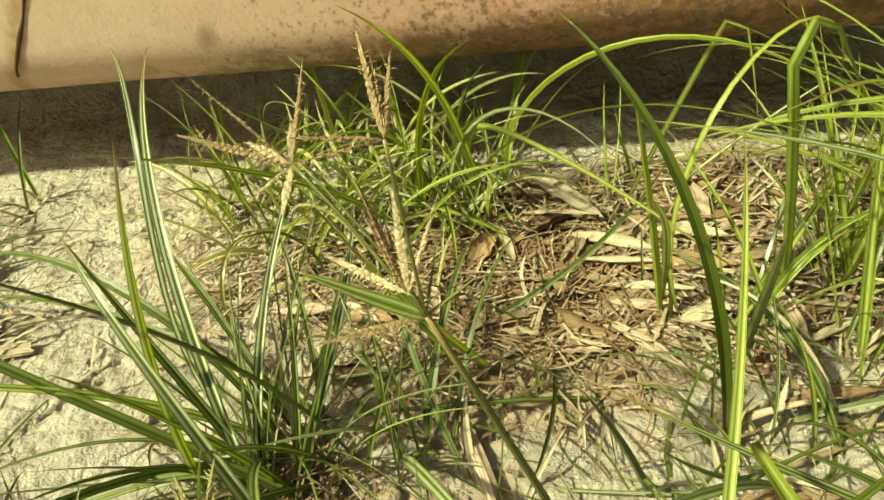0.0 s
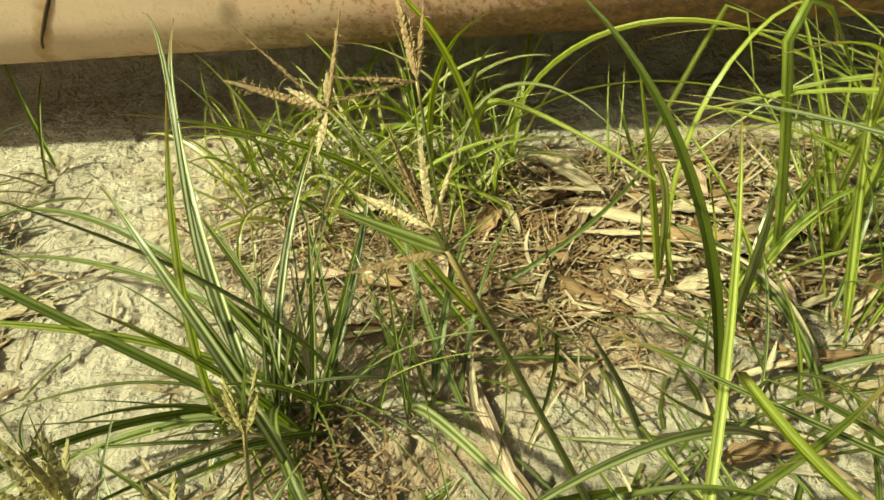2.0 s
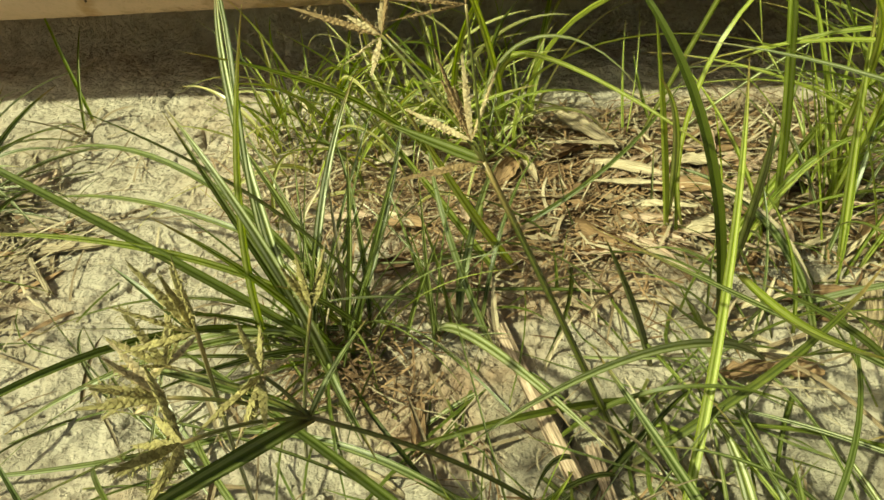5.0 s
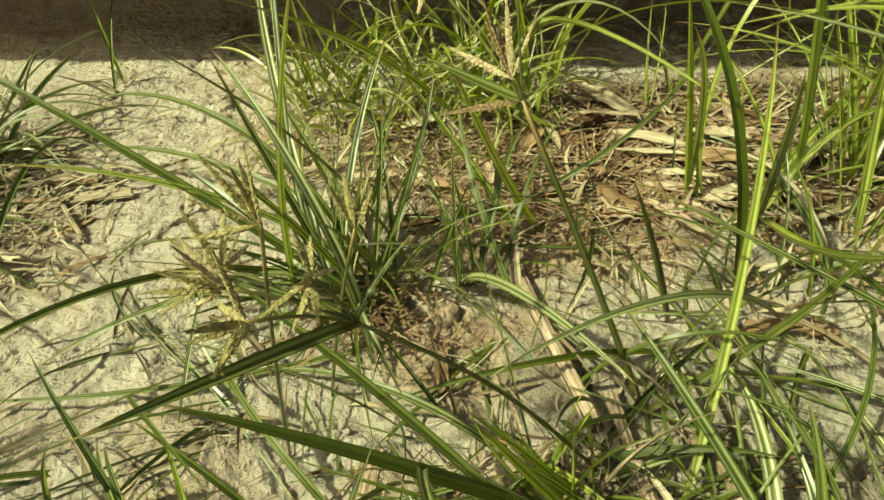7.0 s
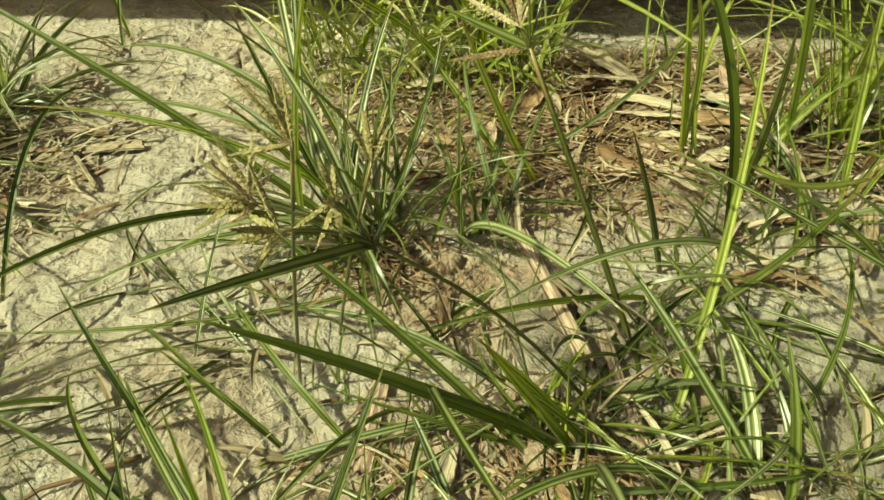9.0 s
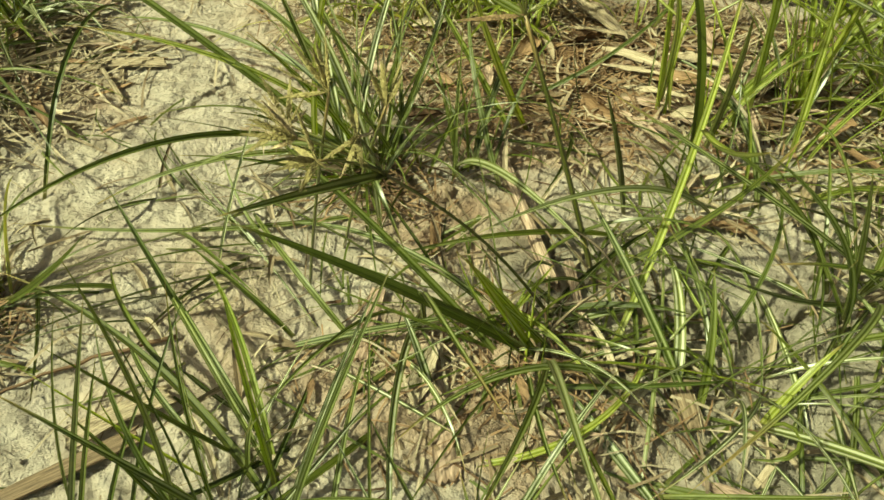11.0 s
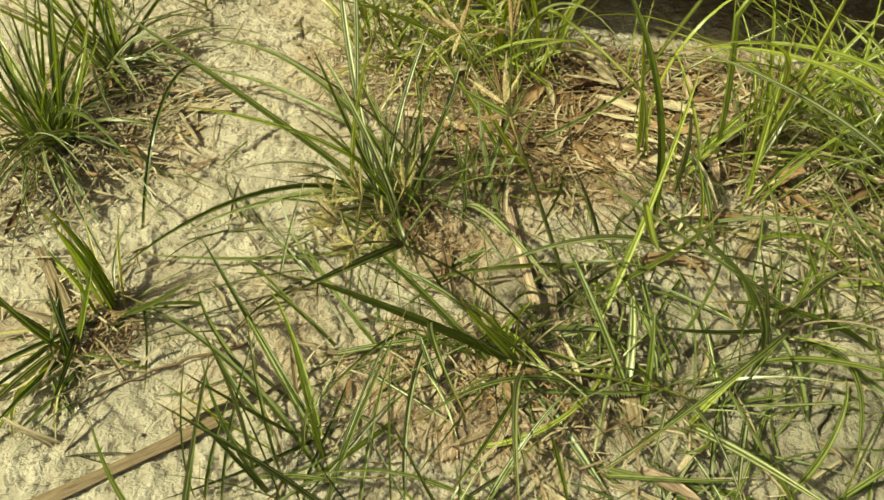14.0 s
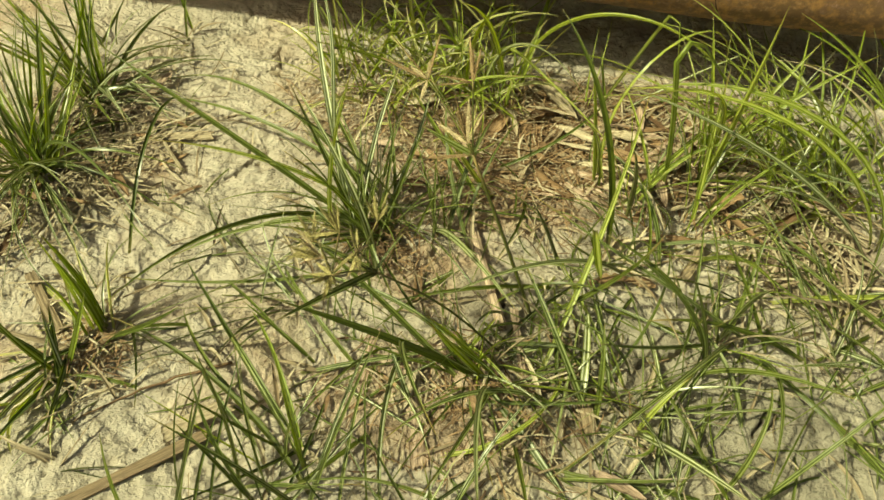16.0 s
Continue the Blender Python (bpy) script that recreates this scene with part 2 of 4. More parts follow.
LITTER = dry_material("dry_leaf_litter", (0.46, 0.31, 0.185), (0.13, 0.072, 0.038))
BAMBOO = dry_material("dry_split_cane", (0.27, 0.20, 0.13), (0.23, 0.17, 0.11))
STEM = leaf_material("sedge_stem", (0.10, 0.12, 0.02), (0.14, 0.15, 0.03), (0.25, 0.24, 0.07), 0.45, 0.05, 0.4)
SPIKE = dry_material("brown_spikelet", (0.36, 0.26, 0.14), (0.25, 0.17, 0.085))
PALE = dry_material("pale_spikelet", (0.62, 0.54, 0.36), (0.50, 0.40, 0.24))
STRAWY = dry_material("straw_coloured_spikelet", (0.44, 0.395, 0.185), (0.30, 0.265, 0.11))
PINKISH = dry_material("pinkish_dry_cane", (0.56, 0.435, 0.35), (0.46, 0.345, 0.275), 0.6, 40)
PAINT = beam_material()
RUST = dry_material("flaky_rust", (0.11, 0.062, 0.032), (0.05, 0.032, 0.02))


# ---- building helpers ----
def mesh_of(name, verts, faces, uvs=None, smooth=True):
    me = bpy.data.meshes.new(name)
    me.from_pydata(verts, [], faces)
    if uvs is not None:
        layer = me.uv_layers.new(name="UVMap")
        idx = np.empty(len(me.loops), dtype=np.int32)
        me.loops.foreach_get("vertex_index", idx)
        layer.data.foreach_set("uv", np.asarray(uvs, dtype=np.float32)[idx].ravel())
    if smooth:
        me.polygons.foreach_set("use_smooth", [True] * len(me.polygons))
    me.update()
    return me


def part(name, me, material, parent=None, label=""):
    ob = new(name, me)
    if not me.materials:
        me.materials.append(material)
    if parent:
        ob.parent = parent
    return tagged(ob, label=label)


def thing(name, at, label, category, group=""):
    ob = new(name)
    ob.location = at
    ob.empty_display_size = 0.01
    return tagged(ob, label=label, category=category, group=group)


def spine(az, e0, e1, length, sweep=0.0, power=1.0, kink=None, n=16):
    """Points of a blade's middle line from its foot: heading az, climbing at e0 and ending at e1 degrees; kink: (share, degrees)."""
    p = Vector((0, 0, 0))
    out = [p.copy()]
    for i in range(n):
        s = (i + 0.5) / n
        el = e0 + (e1 - e0) * s ** power
        if kink:
            el += kink[1] * min(1, max(0, (s - kink[0]) / 0.10 + 0.5))
        a, el = radians(az + sweep * s), radians(el)
        p = p + Vector((math.cos(el) * math.cos(a), math.cos(el) * math.sin(a), math.sin(el))) * (length / n)
        out.append(p.copy())
    return out


def ribbon(pts, width, roll=0.0, fold=0.30, thick=0.07, taper=3.0, foot=0.7, turn=0.0, name="blade"):
    """A keeled blade along pts: a closed V section of four corners, narrowing to its tip."""
    n = len(pts) - 1
    verts, uvs, faces = [], [], []
    for i, q in enumerate(pts):
        s = i / n
        d = (pts[min(i + 1, n)] - pts[max(i - 1, 0)]).normalized()
        side = d.cross(Vector((0, 0, 1)))
        if side.length < 0.05:
            side = Vector((1, 0, 0)) if not verts else last
        side.normalize()
        if verts and side.dot(last) < 0:
            side.negate()
        last = side.copy()
        up = side.cross(d).normalized()
        r = radians(roll + turn * s)
        side, up = side * math.cos(r) + up * math.sin(r), up * math.cos(r) - side * math.sin(r)
        w = width * 0.5 * (foot + (1 - foot) * min(1, s * 4)) * max(0.03, 1 - s ** taper) ** 0.9
        verts += [q - side * w + up * w * fold, q - up * w * fold, q + side * w + up * w * fold, q - up * (w * fold + w * thick * 2)]
        uvs += [(0.0, s), (0.5, s), (1.0, s), (0.5, s)]
        if i:
            a, b = (i - 1) * 4, i * 4
            for k in range(4):
                j = (k + 1) % 4
                faces.append((a + k, a + j, b + j, b + k))
    faces += [(0, 3, 2, 1), (n * 4, n * 4 + 1, n * 4 + 2, n * 4 + 3)]
    me = mesh_of(name, verts, faces, uvs)
    ends = np.empty(len(me.edges) * 2, dtype=np.int32)
    me.edges.foreach_get("vertices", ends)
    creases = me.attributes.new("sharp_edge", "BOOLEAN", "EDGE")
    creases.data.foreach_set("value", np.abs(ends[0::2] - ends[1::2]) == 4)
    return me


def blade(tuft, az, e0, e1, length, width=4.2, sweep=0, at=(0, 0), tone=None, roll=0, power=1.0, kink=None, name="blade", turn=0, taper=3.0, fold=0.30, label=""):
    """One blade of a tuft; at: its foot from the tuft's middle and length in centimetres, width in millimetres."""
    pts = spine(az, e0, e1, length / 100, sweep, power, kink, 18 if length > 5 else 10)
    off = Vector((at[0] / 100, at[1] / 100, -0.002))
    return part(name, ribbon([p + off for p in pts], width / 1000, roll, turn=turn, taper=taper, fold=fold), tone or GREEN, tuft, label)


def tube(pts, radii, sides=6, name="stem"):
    verts, uvs, faces = [], [], []
    n = len(pts) - 1
    for i, q in enumerate(pts):
        d = (pts[min(i + 1, n)] - pts[max(i - 1, 0)]).normalized()
        a = d.orthogonal().normalized() if not i else (a - d * a.dot(d)).normalized()
        b = d.cross(a)
        for k in range(sides):
            th = 2 * math.pi * k / sides
            verts.append(q + (a * math.cos(th) + b * math.sin(th)) * radii[i])
            uvs.append((k / sides, i / n))
        if i:
            for k in range(sides):
                j = (k + 1) % sides
                faces.append(((i - 1) * sides + k, (i - 1) * sides + j, i * sides + j, i * sides + k))
    faces += [tuple(range(sides))[::-1], tuple(range(n * sides, n * sides + sides))]
    return mesh_of(name, verts, faces, uvs)


# ---- ground ----
CRACKS = [[(0.097, 0.090), (0.105, 0.0875), (0.113, 0.0895), (0.121, 0.091), (0.131, 0.0965), (0.138, 0.098), (0.146, 0.106), (0.157, 0.110)],
          [(0.037, 0.138), (0.034, 0.130), (0.038, 0.122), (0.036, 0.113), (0.039, 0.104)],
          [(-0.175, 0.345), (-0.190, 0.330), (-0.196, 0.318), (-0.215, 0.312)],
          [(-0.160, 0.226), (-0.167, 0.213), (-0.171, 0.200), (-0.180, 0.190)],
          [(0.20, 0.085), (0.195, 0.070), (0.188, 0.060)],
          [(-0.262, 0.365), (-0.234, 0.368), (-0.221, 0.381), (-0.205, 0.391)],
          [(0.161, 0.137), (0.156, 0.129), (0.146, 0.125)],
          [(0.191, 0.074), (0.186, 0.065), (0.181, 0.057)],
          [(-0.205, 0.336), (-0.197, 0.341), (-0.197, 0.357)],
          [(-0.195, 0.348), (-0.187, 0.330), (-0.183, 0.313)]]


def ground_height(X, Y):
    """Uneven clay: swells, flakes and pits, with cracks cut into it."""
    rng = np.random.RandomState(4)

    def waves(size, count, seed):
        r = np.random.RandomState(seed)
        z = np.zeros_like(X)
        for _ in range(count):
            th, ph, k = r.rand() * 6.283, r.rand() * 6.283, 6.283 / (size * (0.6 + 0.8 * r.rand()))
            z += np.sin(k * (X * np.cos(th) + Y * np.sin(th)) + ph)
        return z / count ** 0.5
    near = np.clip(1.4 - np.hypot(X, Y - 0.2) / 0.7, 0, 1)
    h = 0.0017 * waves(0.16, 8, 1) + 0.0010 * waves(0.05, 12, 2)
    rough = np.clip(0.45 + 0.55 * waves(0.07, 10, 12), 0.05, 1.2)
    h += near * rough * (0.0008 * np.tanh(1.6 * waves(0.016, 40, 3)) + 0.00022 * waves(0.0068, 60, 5))
    # thin crusts that have lifted, their edges running slantwise
    S, T = X * 0.83 + Y * 0.56, Y * 0.83 - X * 0.56
    crust = np.sin(S * 70 + 3 * waves(0.06, 10, 21)) + 1.1 * np.sin(T * 150 + 4 * waves(0.05, 12, 22))
    h += near * 0.0007 * np.tanh(3 * (crust - 0.4))
    pits = waves(0.013, 40, 8) * 0.7 + waves(0.0075, 40, 10) * 0.6
    h -= near * (0.25 + rough) * 0.0045 * np.clip(pits - 0.9, 0, 0.7)
    h -= near * 0.0036 * np.clip(waves(0.022, 30, 14) * 0.8 + waves(0.010, 30, 16) * 0.5 - 1.2, 0, 0.6)
    # dents with a slight rim, close together on the bare clay
    for _ in range(90):
        cx, cy, r = rng.uniform(-0.30, -0.05), rng.uniform(-0.08, 0.10), rng.uniform(0.0018, 0.0045)
        q = np.hypot((X - cx) * rng.uniform(0.7, 1.2), (Y - cy) * rng.uniform(0.8, 1.4)) / r
        h += r * (-0.48 * np.exp(-q ** 3) + 0.10 * np.exp(-((q - 1.35) / 0.35) ** 2))
    # a bank added under the tube to keep out light from behind it
    h += 0.0705 * np.clip((Y + 0.075 * X - 0.455) / 0.05, 0, 1) ** 1.5 * (np.abs(X) < 1.6)
    for path in CRACKS:
        dmin = np.full(X.shape, 9.0)
        for (ax, ay), (bx, by) in zip(path, path[1:]):
            ux, uy = bx - ax, by - ay
            s = np.clip(((X - ax) * ux + (Y - ay) * uy) / (ux * ux + uy * uy), 0, 1)
            dmin = np.minimum(dmin, np.hypot(X - ax - s * ux, Y - ay - s * uy))
        jag = 0.0006 * waves(0.006, 12, 9)
        h -= 0.013 * np.clip(((0.0017 if path is CRACKS[0] else 0.0012) - (dmin + jag)) / 0.0009, 0, 1)
    return h


def axis(lo, hi, step, far):
    inner = list(np.arange(lo, hi + step / 2, step))
    out, d, x = [], step, inner[-1]
    while x < far:
        d *= 1.35
        x += d
        out.append(x)
    low, d, x = [], step, inner[0]
    while x > -far:
        d *= 1.35
        x -= d
        low.append(x)
    return np.array(low[::-1] + inner + out)


gx, gy = axis(-0.42, 0.34, 0.00105, 60), axis(-0.09, 0.44, 0.00105, 60)
GX, GY = np.meshgrid(gx, gy)
GZ = ground_height(GX, GY)
gv = np.stack([GX, GY, GZ], -1).reshape(-1, 3)
nx, ny = len(gx), len(gy)
ii = (np.arange(ny - 1)[:, None] * nx + np.arange(nx - 1)[None]).ravel()
gf = np.stack([ii, ii + 1, ii + nx + 1, ii + nx], -1)
gme = bpy.data.meshes.new("ground")
gme.vertices.add(len(gv))
gme.vertices.foreach_set("co", gv.astype(np.float32).ravel())
gme.loops.add(gf.size)
gme.loops.foreach_set("vertex_index", gf.astype(np.int32).ravel())
gme.polygons.add(len(gf))
gme.polygons.foreach_set("loop_start", np.arange(0, gf.size, 4, dtype=np.int32))
gme.polygons.foreach_set("use_smooth", np.ones(len(gf), dtype=bool))
gme.update(calc_edges=True)
ground = part("ground", gme, SOIL)
tagged(ground, "dry cracked pale clay soil with pits and pinkish patches", "ground", kind="structure")

# ---- painted steel tube behind the grass ----
BEAM_TURN = math.degrees(math.atan(-0.075))


def rounded_section(depth, height, r, steps=8):
    out = []
    for cx, cz, a0 in ((-depth / 2 + r, r, 180), (depth / 2 - r, r, 270), (depth / 2 - r, height - r, 0), (-depth / 2 + r, height - r, 90)):
        for k in range(steps + 1):
            a = radians(a0 + 90 * k / steps)
            out.append((cx + r * math.cos(a), cz + r * math.sin(a)))
    return out


def steel_tube():
    t = thing("steel_tube", (0, 0.441, 0.0675), "weathered pinkish painted steel tube with rusty lower edge", "steel beam")
    t.rotation_euler = (0, 0, radians(BEAM_TURN))
    sec = rounded_section(0.20, 0.15, 0.034)
    verts, faces, m = [], [], len(sec)
    xs = np.linspace(-1.1, 1.1, 111)
    for i, x in enumerate(xs):
        for k, (y, z) in enumerate(sec):
            dent = 0.0012 * noise.noise((x * 9, y * 9, z * 9))
            verts.append((x, y + dent, z + dent))
            if i:
                a, b, j = (i - 1) * m, i * m, (k + 1) % m
                faces.append((a + k, b + k, b + j, a + j))
    faces += [tuple(range(m)), tuple(range((len(xs) - 1) * m, len(xs) * m))[::-1]]
    wall = part("tube_wall", mesh_of("tube_wall", verts, faces), PAINT, t)
    for x, lean, w in ((-0.2535, 0.8, 0.0024), (0.172, -0.5, 0.0014)):
        seam = []
        for z in np.linspace(0.018, 0.10, 40):
            y = -0.10 + (0.034 - (0.034 ** 2 - max(0, 0.034 - z) ** 2) ** 0.5)
            seam.append(Vector((x + lean * z + 0.0014 * noise.noise((z * 70, x, 0)), y - 0.0003, z)))
        part("weld_seam", tube(seam, [w * 0.5 * (0.85 + 0.6 * noise.noise((q.z * 110, 3, x))) for q in seam], 6, "weld_seam"), RUST, wall, "cracked rusty seam")
    return t


def block(x):
    b = thing("concrete_block", (x, 0.441 - 0.075 * x, 0), "grey concrete block under the steel tube", "concrete block")
    bm = bmesh.new()
    bmesh.ops.create_cube(bm, size=1)
    bmesh.ops.scale(bm, vec=(0.09, 0.18, 0.0705), verts=bm.verts)
    bmesh.ops.translate(bm, vec=(0, 0, 0.0335), verts=bm.verts)
    bmesh.ops.bevel(bm, geom=bm.edges[:], offset=0.004, segments=2, affect="EDGES")
    me = bpy.data.meshes.new("block_body")
    bm.to_mesh(me)
    bm.free()
    part("block_body", me, SOIL, b)


block(-0.95)
block(0.95)


steel_tube()


R = random.Random(11)


def sedge(x, y, label):
    return thing("sedge_tuft", (x, y, 0), label, "sedge tuft", "sedge tufts")


def fill(t, *sets, wide=1.0, spread=0.8, mixed=0.3):
    """Further blades of a tuft, within the given spans of heading, rise, end slope and length."""
    R = random.Random(int(t.location.x * 10000) * 7919 + int(t.location.y * 10000) * 31 + len(sets))
    for n, az, e0, e1, ln, tone in sets:
        for _ in range(n):
            length, look_of = R.uniform(*ln), tone if R.random() > mixed else R.choice((SILVER, SILVER, BRIGHT, GREEN, GREEN, STRAW))
            blade(t, R.uniform(*az), R.uniform(*e0), R.uniform(*e1), length, wide * R.choice((0.9, 1.2, 1.6, 2.0, 2.4)), R.gauss(0, 28), (R.gauss(0, spread), R.gauss(0, spread)), look_of, R.uniform(-65, 65), R.uniform(0.5, 1.8), turn=R.uniform(-40, 40))
    for _ in range(4):
        blade(t, R.uniform(0, 360), R.uniform(10, 60), R.uniform(-40, 10), R.uniform(2, 4.5), R.uniform(1.5, 3), R.uniform(-40, 40), (R.gauss(0, 0.5), R.gauss(0, 0.5)), STRAW, R.uniform(-40, 40), name="dead_blade", label="dry straw-coloured blade")


# ---- sedge tufts ----
t = sedge(-0.059, 0.161, "large green nutsedge tuft with tall striped arching blades")
blade(t, 150, 93, -0, 15.0, 3.9, -19, (1.3, -3.6), SILVER, 17, 1.56)
blade(t, 120, 68, 6, 21.4, 4.3, -15, (-0.6, -1.3), SILVER, -1, 0.87)
blade(t, 80, 69, 19, 13.0, 3.9, -1, (-0.9, -0.4), SILVER, -17, 0.95)
blade(t, 63, 37, 49, 10.6, 3.9, 14, (0.2, 0.2), SILVER, -20, 1.06)
blade(t, -152, 84, 42, 15.9, 3.5, -6, (2.3, 0.9), GREEN, -15, 0.79)
blade(t, 180, 50, 18, 22.1, 3.9, -19, (1.1, -0.9), GREEN, 26, 0.92)
blade(t, 158, 37, -19, 23.7, 3.1, 5, (1.4, 2.4), GREEN, 28, 0.64)
blade(t, -168, 65, 8, 16.2, 3.1, 2, (0.4, 1.0), BRIGHT, 35, 0.79)
blade(t, 6, 90, 67, 15.8, 3.1, -3, (-2.4, -1.2), BRIGHT, 53, 0.82)
blade(t, 151, 68, 66, 11.8, 3.5, -2, (-0.4, -0.5), GREEN, 19, 1.00)
blade(t, -160, 40, -25, 15.0, 3.1, 7, (-0.3, 0.7), GREEN, 32, 0.63)
blade(t, -81, 75, -59, 10.4, 3.9, 36, (-0.6, 0.7), GREEN, 2, 1.12)
blade(t, -165, 76, 50, 10.1, 3.1, 0, (0.4, -0.6), BRIGHT, 44, 0.99)
blade(t, 138, 64, 43, 9.9, 3.5, 3, (0.2, 1.7), GREEN, 15, 0.98)
blade(t, -125, 54, -11, 17.9, 3.1, 5, (-2.1, 0.8), GREEN, 42, 1.15)
blade(t, 46, 97, -14, 19.0, 3.6, 85, (-2.0, 1.4), SILVER, 20, 1.85)
blade(t, 147, 127, -21, 19.8, 3.4, 19, (-0.5, 1.4), GREEN, 20, 0.40)
blade(t, -163, 81, -36, 10.8, 3.2, -1, (0.4, -0.4), SILVER, 10, 0.64)
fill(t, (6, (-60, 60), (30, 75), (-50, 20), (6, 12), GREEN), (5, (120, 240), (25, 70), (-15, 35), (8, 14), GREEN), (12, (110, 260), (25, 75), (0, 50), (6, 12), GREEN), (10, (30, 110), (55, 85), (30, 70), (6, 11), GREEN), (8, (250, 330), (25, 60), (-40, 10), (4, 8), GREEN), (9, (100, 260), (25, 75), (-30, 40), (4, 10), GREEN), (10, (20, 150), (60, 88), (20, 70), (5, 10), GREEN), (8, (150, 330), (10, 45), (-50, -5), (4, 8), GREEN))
t = sedge(0.028, 0.068, "green nutsedge tuft with a broad dark blade lying sideways")
blade(t, 155, 40, 29, 14.0, 3.5, 6, (-0.4, -0.9), GREEN, 18, 0.98)
blade(t, -168, 46, 29, 13.4, 4.8, -4, (0.5, -0.1), DARK, 25, 1.11)
blade(t, -162, 65, 67, 8.0, 3.9, 2, (0.7, -0.2), BRIGHT, 43, 0.98)
blade(t, -50, 20, -17, 8.7, 5.0, 4, (0.6, -0.5), SILVER, -13, 0.81)
blade(t, -99, 72, 25, 16.8, 3.1, 22, (1.0, -0.9), SILVER, -5, 1.03)
blade(t, 149, 28, -25, 13.8, 3.1, 27, (-0.6, 1.0), GREEN, 20, 0.86)
blade(t, -85, 83, 13, 15.4, 3.1, 31, (-4.2, 0.5), GREEN, 17, 0.94)
blade(t, -96, 47, 29, 12.2, 2.7, -13, (1.1, -0.4), GREEN, 5, 0.97)
blade(t, 20, 26, -30, 5.2, 3.1, -2, (1.3, 1.4), SILVER, -19, 1.07)
blade(t, 130, 68, -1, 4.3, 3.4, -9, (-3.2, -2.8), SILVER, 0, 1.35)
blade(t, -77, 38, 42, 7.0, 3.2, -3, (2.6, -3.4), BRIGHT, 30, 1.03)
blade(t, 63, 50, -11, 8.0, 2.6, -6, (0.0, -7.9), SILVER, 10, 1.31)
fill(t, (4, (100, 260), (8, 40), (-20, 10), (7, 13), GREEN), (5, (-100, 60), (8, 40), (-20, 10), (6, 12), SILVER), (7, (120, 250), (30, 75), (-10, 50), (4, 9), GREEN), (7, (-120, 10), (20, 70), (-40, 20), (5, 9), GREEN), (5, (10, 120), (50, 85), (20, 60), (4, 8), BRIGHT), (8, (170, 215), (52, 72), (50, 75), (4, 8), BRIGHT))
for az, rise, length, shift in ((180, 62, 7.2, 1.1), (188, 60, 6.0, 1.3), (166, 55, 5.2, 1.0)):
    blade(t, az, rise, rise - 10, length, 2.6, 6, (shift, 0.1), BRIGHT, 25)
t = sedge(-0.013, 0.170, "small pale green sedge shoot beside a dry cane")
blade(t, -59, 65, -4, 12.6, 4.0, 11, (-0.5, -0.1), SILVER, -33, 0.76)
blade(t, 80, 55, -17, 10.4, 3.5, -2, (0.5, 0.1), SILVER, -10, 0.92)
fill(t, (10, (20, 160), (60, 88), (20, 80), (4, 9), GREEN), (4, (0, 360), (40, 80), (-40, 30), (6, 11), SILVER), (3, (-60, 20), (40, 70), (0, 30), (3, 5), GREEN))
blade(t, -123, 46, 1, 8.8, 2.0, -69, (1.7, 5.0), SILVER, 0, 0.55)
t = sedge(0.117, 0.167, "sedge shoot with one long blade arched over clay")
blade(t, -151, 61, -13, 14.9, 3.1, 6, (-0.3, -1.3), SILVER, 35, 0.84)
blade(t, -7, 42, -8, 11.4, 2.5, -3, (0.3, 1.3), SILVER, -32, 0.94)
fill(t, (10, (0, 360), (35, 85), (-30, 60), (5, 11), GREEN))
t = sedge(0.100, 0.175, "tall single dark green blade leaning over leaf litter")
blade(t, 128, 82, 24, 16.7, 4.2, 6, (0.0, 0.0), DARK, 32, 1.68)
fill(t, (3, (20, 160), (40, 80), (0, 60), (2, 4), GREEN), spread=0.4)
t = sedge(0.063, 0.069, "tall yellow-green striped blade rising from a tuft")
blade(t, 69, 32, 25, 19.5, 3.4, 11, (0.0, 0.0), BRIGHT, -1, 0.97)
fill(t, (3, (0, 360), (30, 70), (-30, 40), (3, 6), GREEN), spread=0.4)
leaf = spine(-90, 24, 46, 0.082, -4, 1.0, None, 14)
part("side_leaf", ribbon([q + Vector((0.018, 0.053, 0.079)) for q in leaf], 0.0040, 10, taper=4.0), BRIGHT, t, "light green leaf standing off the blade")
t = sedge(0.248, 0.237, "bright green tuft of long straight spreading blades")
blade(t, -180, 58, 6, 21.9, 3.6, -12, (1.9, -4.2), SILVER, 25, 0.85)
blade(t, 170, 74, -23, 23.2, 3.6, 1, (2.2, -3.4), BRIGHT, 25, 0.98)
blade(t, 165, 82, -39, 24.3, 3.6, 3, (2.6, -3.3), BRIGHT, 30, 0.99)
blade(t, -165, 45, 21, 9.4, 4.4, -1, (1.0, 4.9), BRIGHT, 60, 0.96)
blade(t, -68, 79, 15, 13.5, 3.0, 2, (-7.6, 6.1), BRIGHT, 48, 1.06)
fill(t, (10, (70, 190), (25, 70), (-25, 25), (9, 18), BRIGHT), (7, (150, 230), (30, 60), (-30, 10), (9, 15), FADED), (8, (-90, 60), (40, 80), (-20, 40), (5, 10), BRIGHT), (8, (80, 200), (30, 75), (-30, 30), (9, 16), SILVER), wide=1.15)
t = sedge(0.006, 0.302, "yellow-green tuft with arching blades beside dry leaves")
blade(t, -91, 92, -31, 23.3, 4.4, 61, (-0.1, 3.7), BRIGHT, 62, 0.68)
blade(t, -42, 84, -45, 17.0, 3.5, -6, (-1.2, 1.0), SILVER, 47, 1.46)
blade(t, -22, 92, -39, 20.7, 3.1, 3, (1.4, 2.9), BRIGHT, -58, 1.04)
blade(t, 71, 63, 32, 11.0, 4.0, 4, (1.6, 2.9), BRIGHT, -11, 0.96)
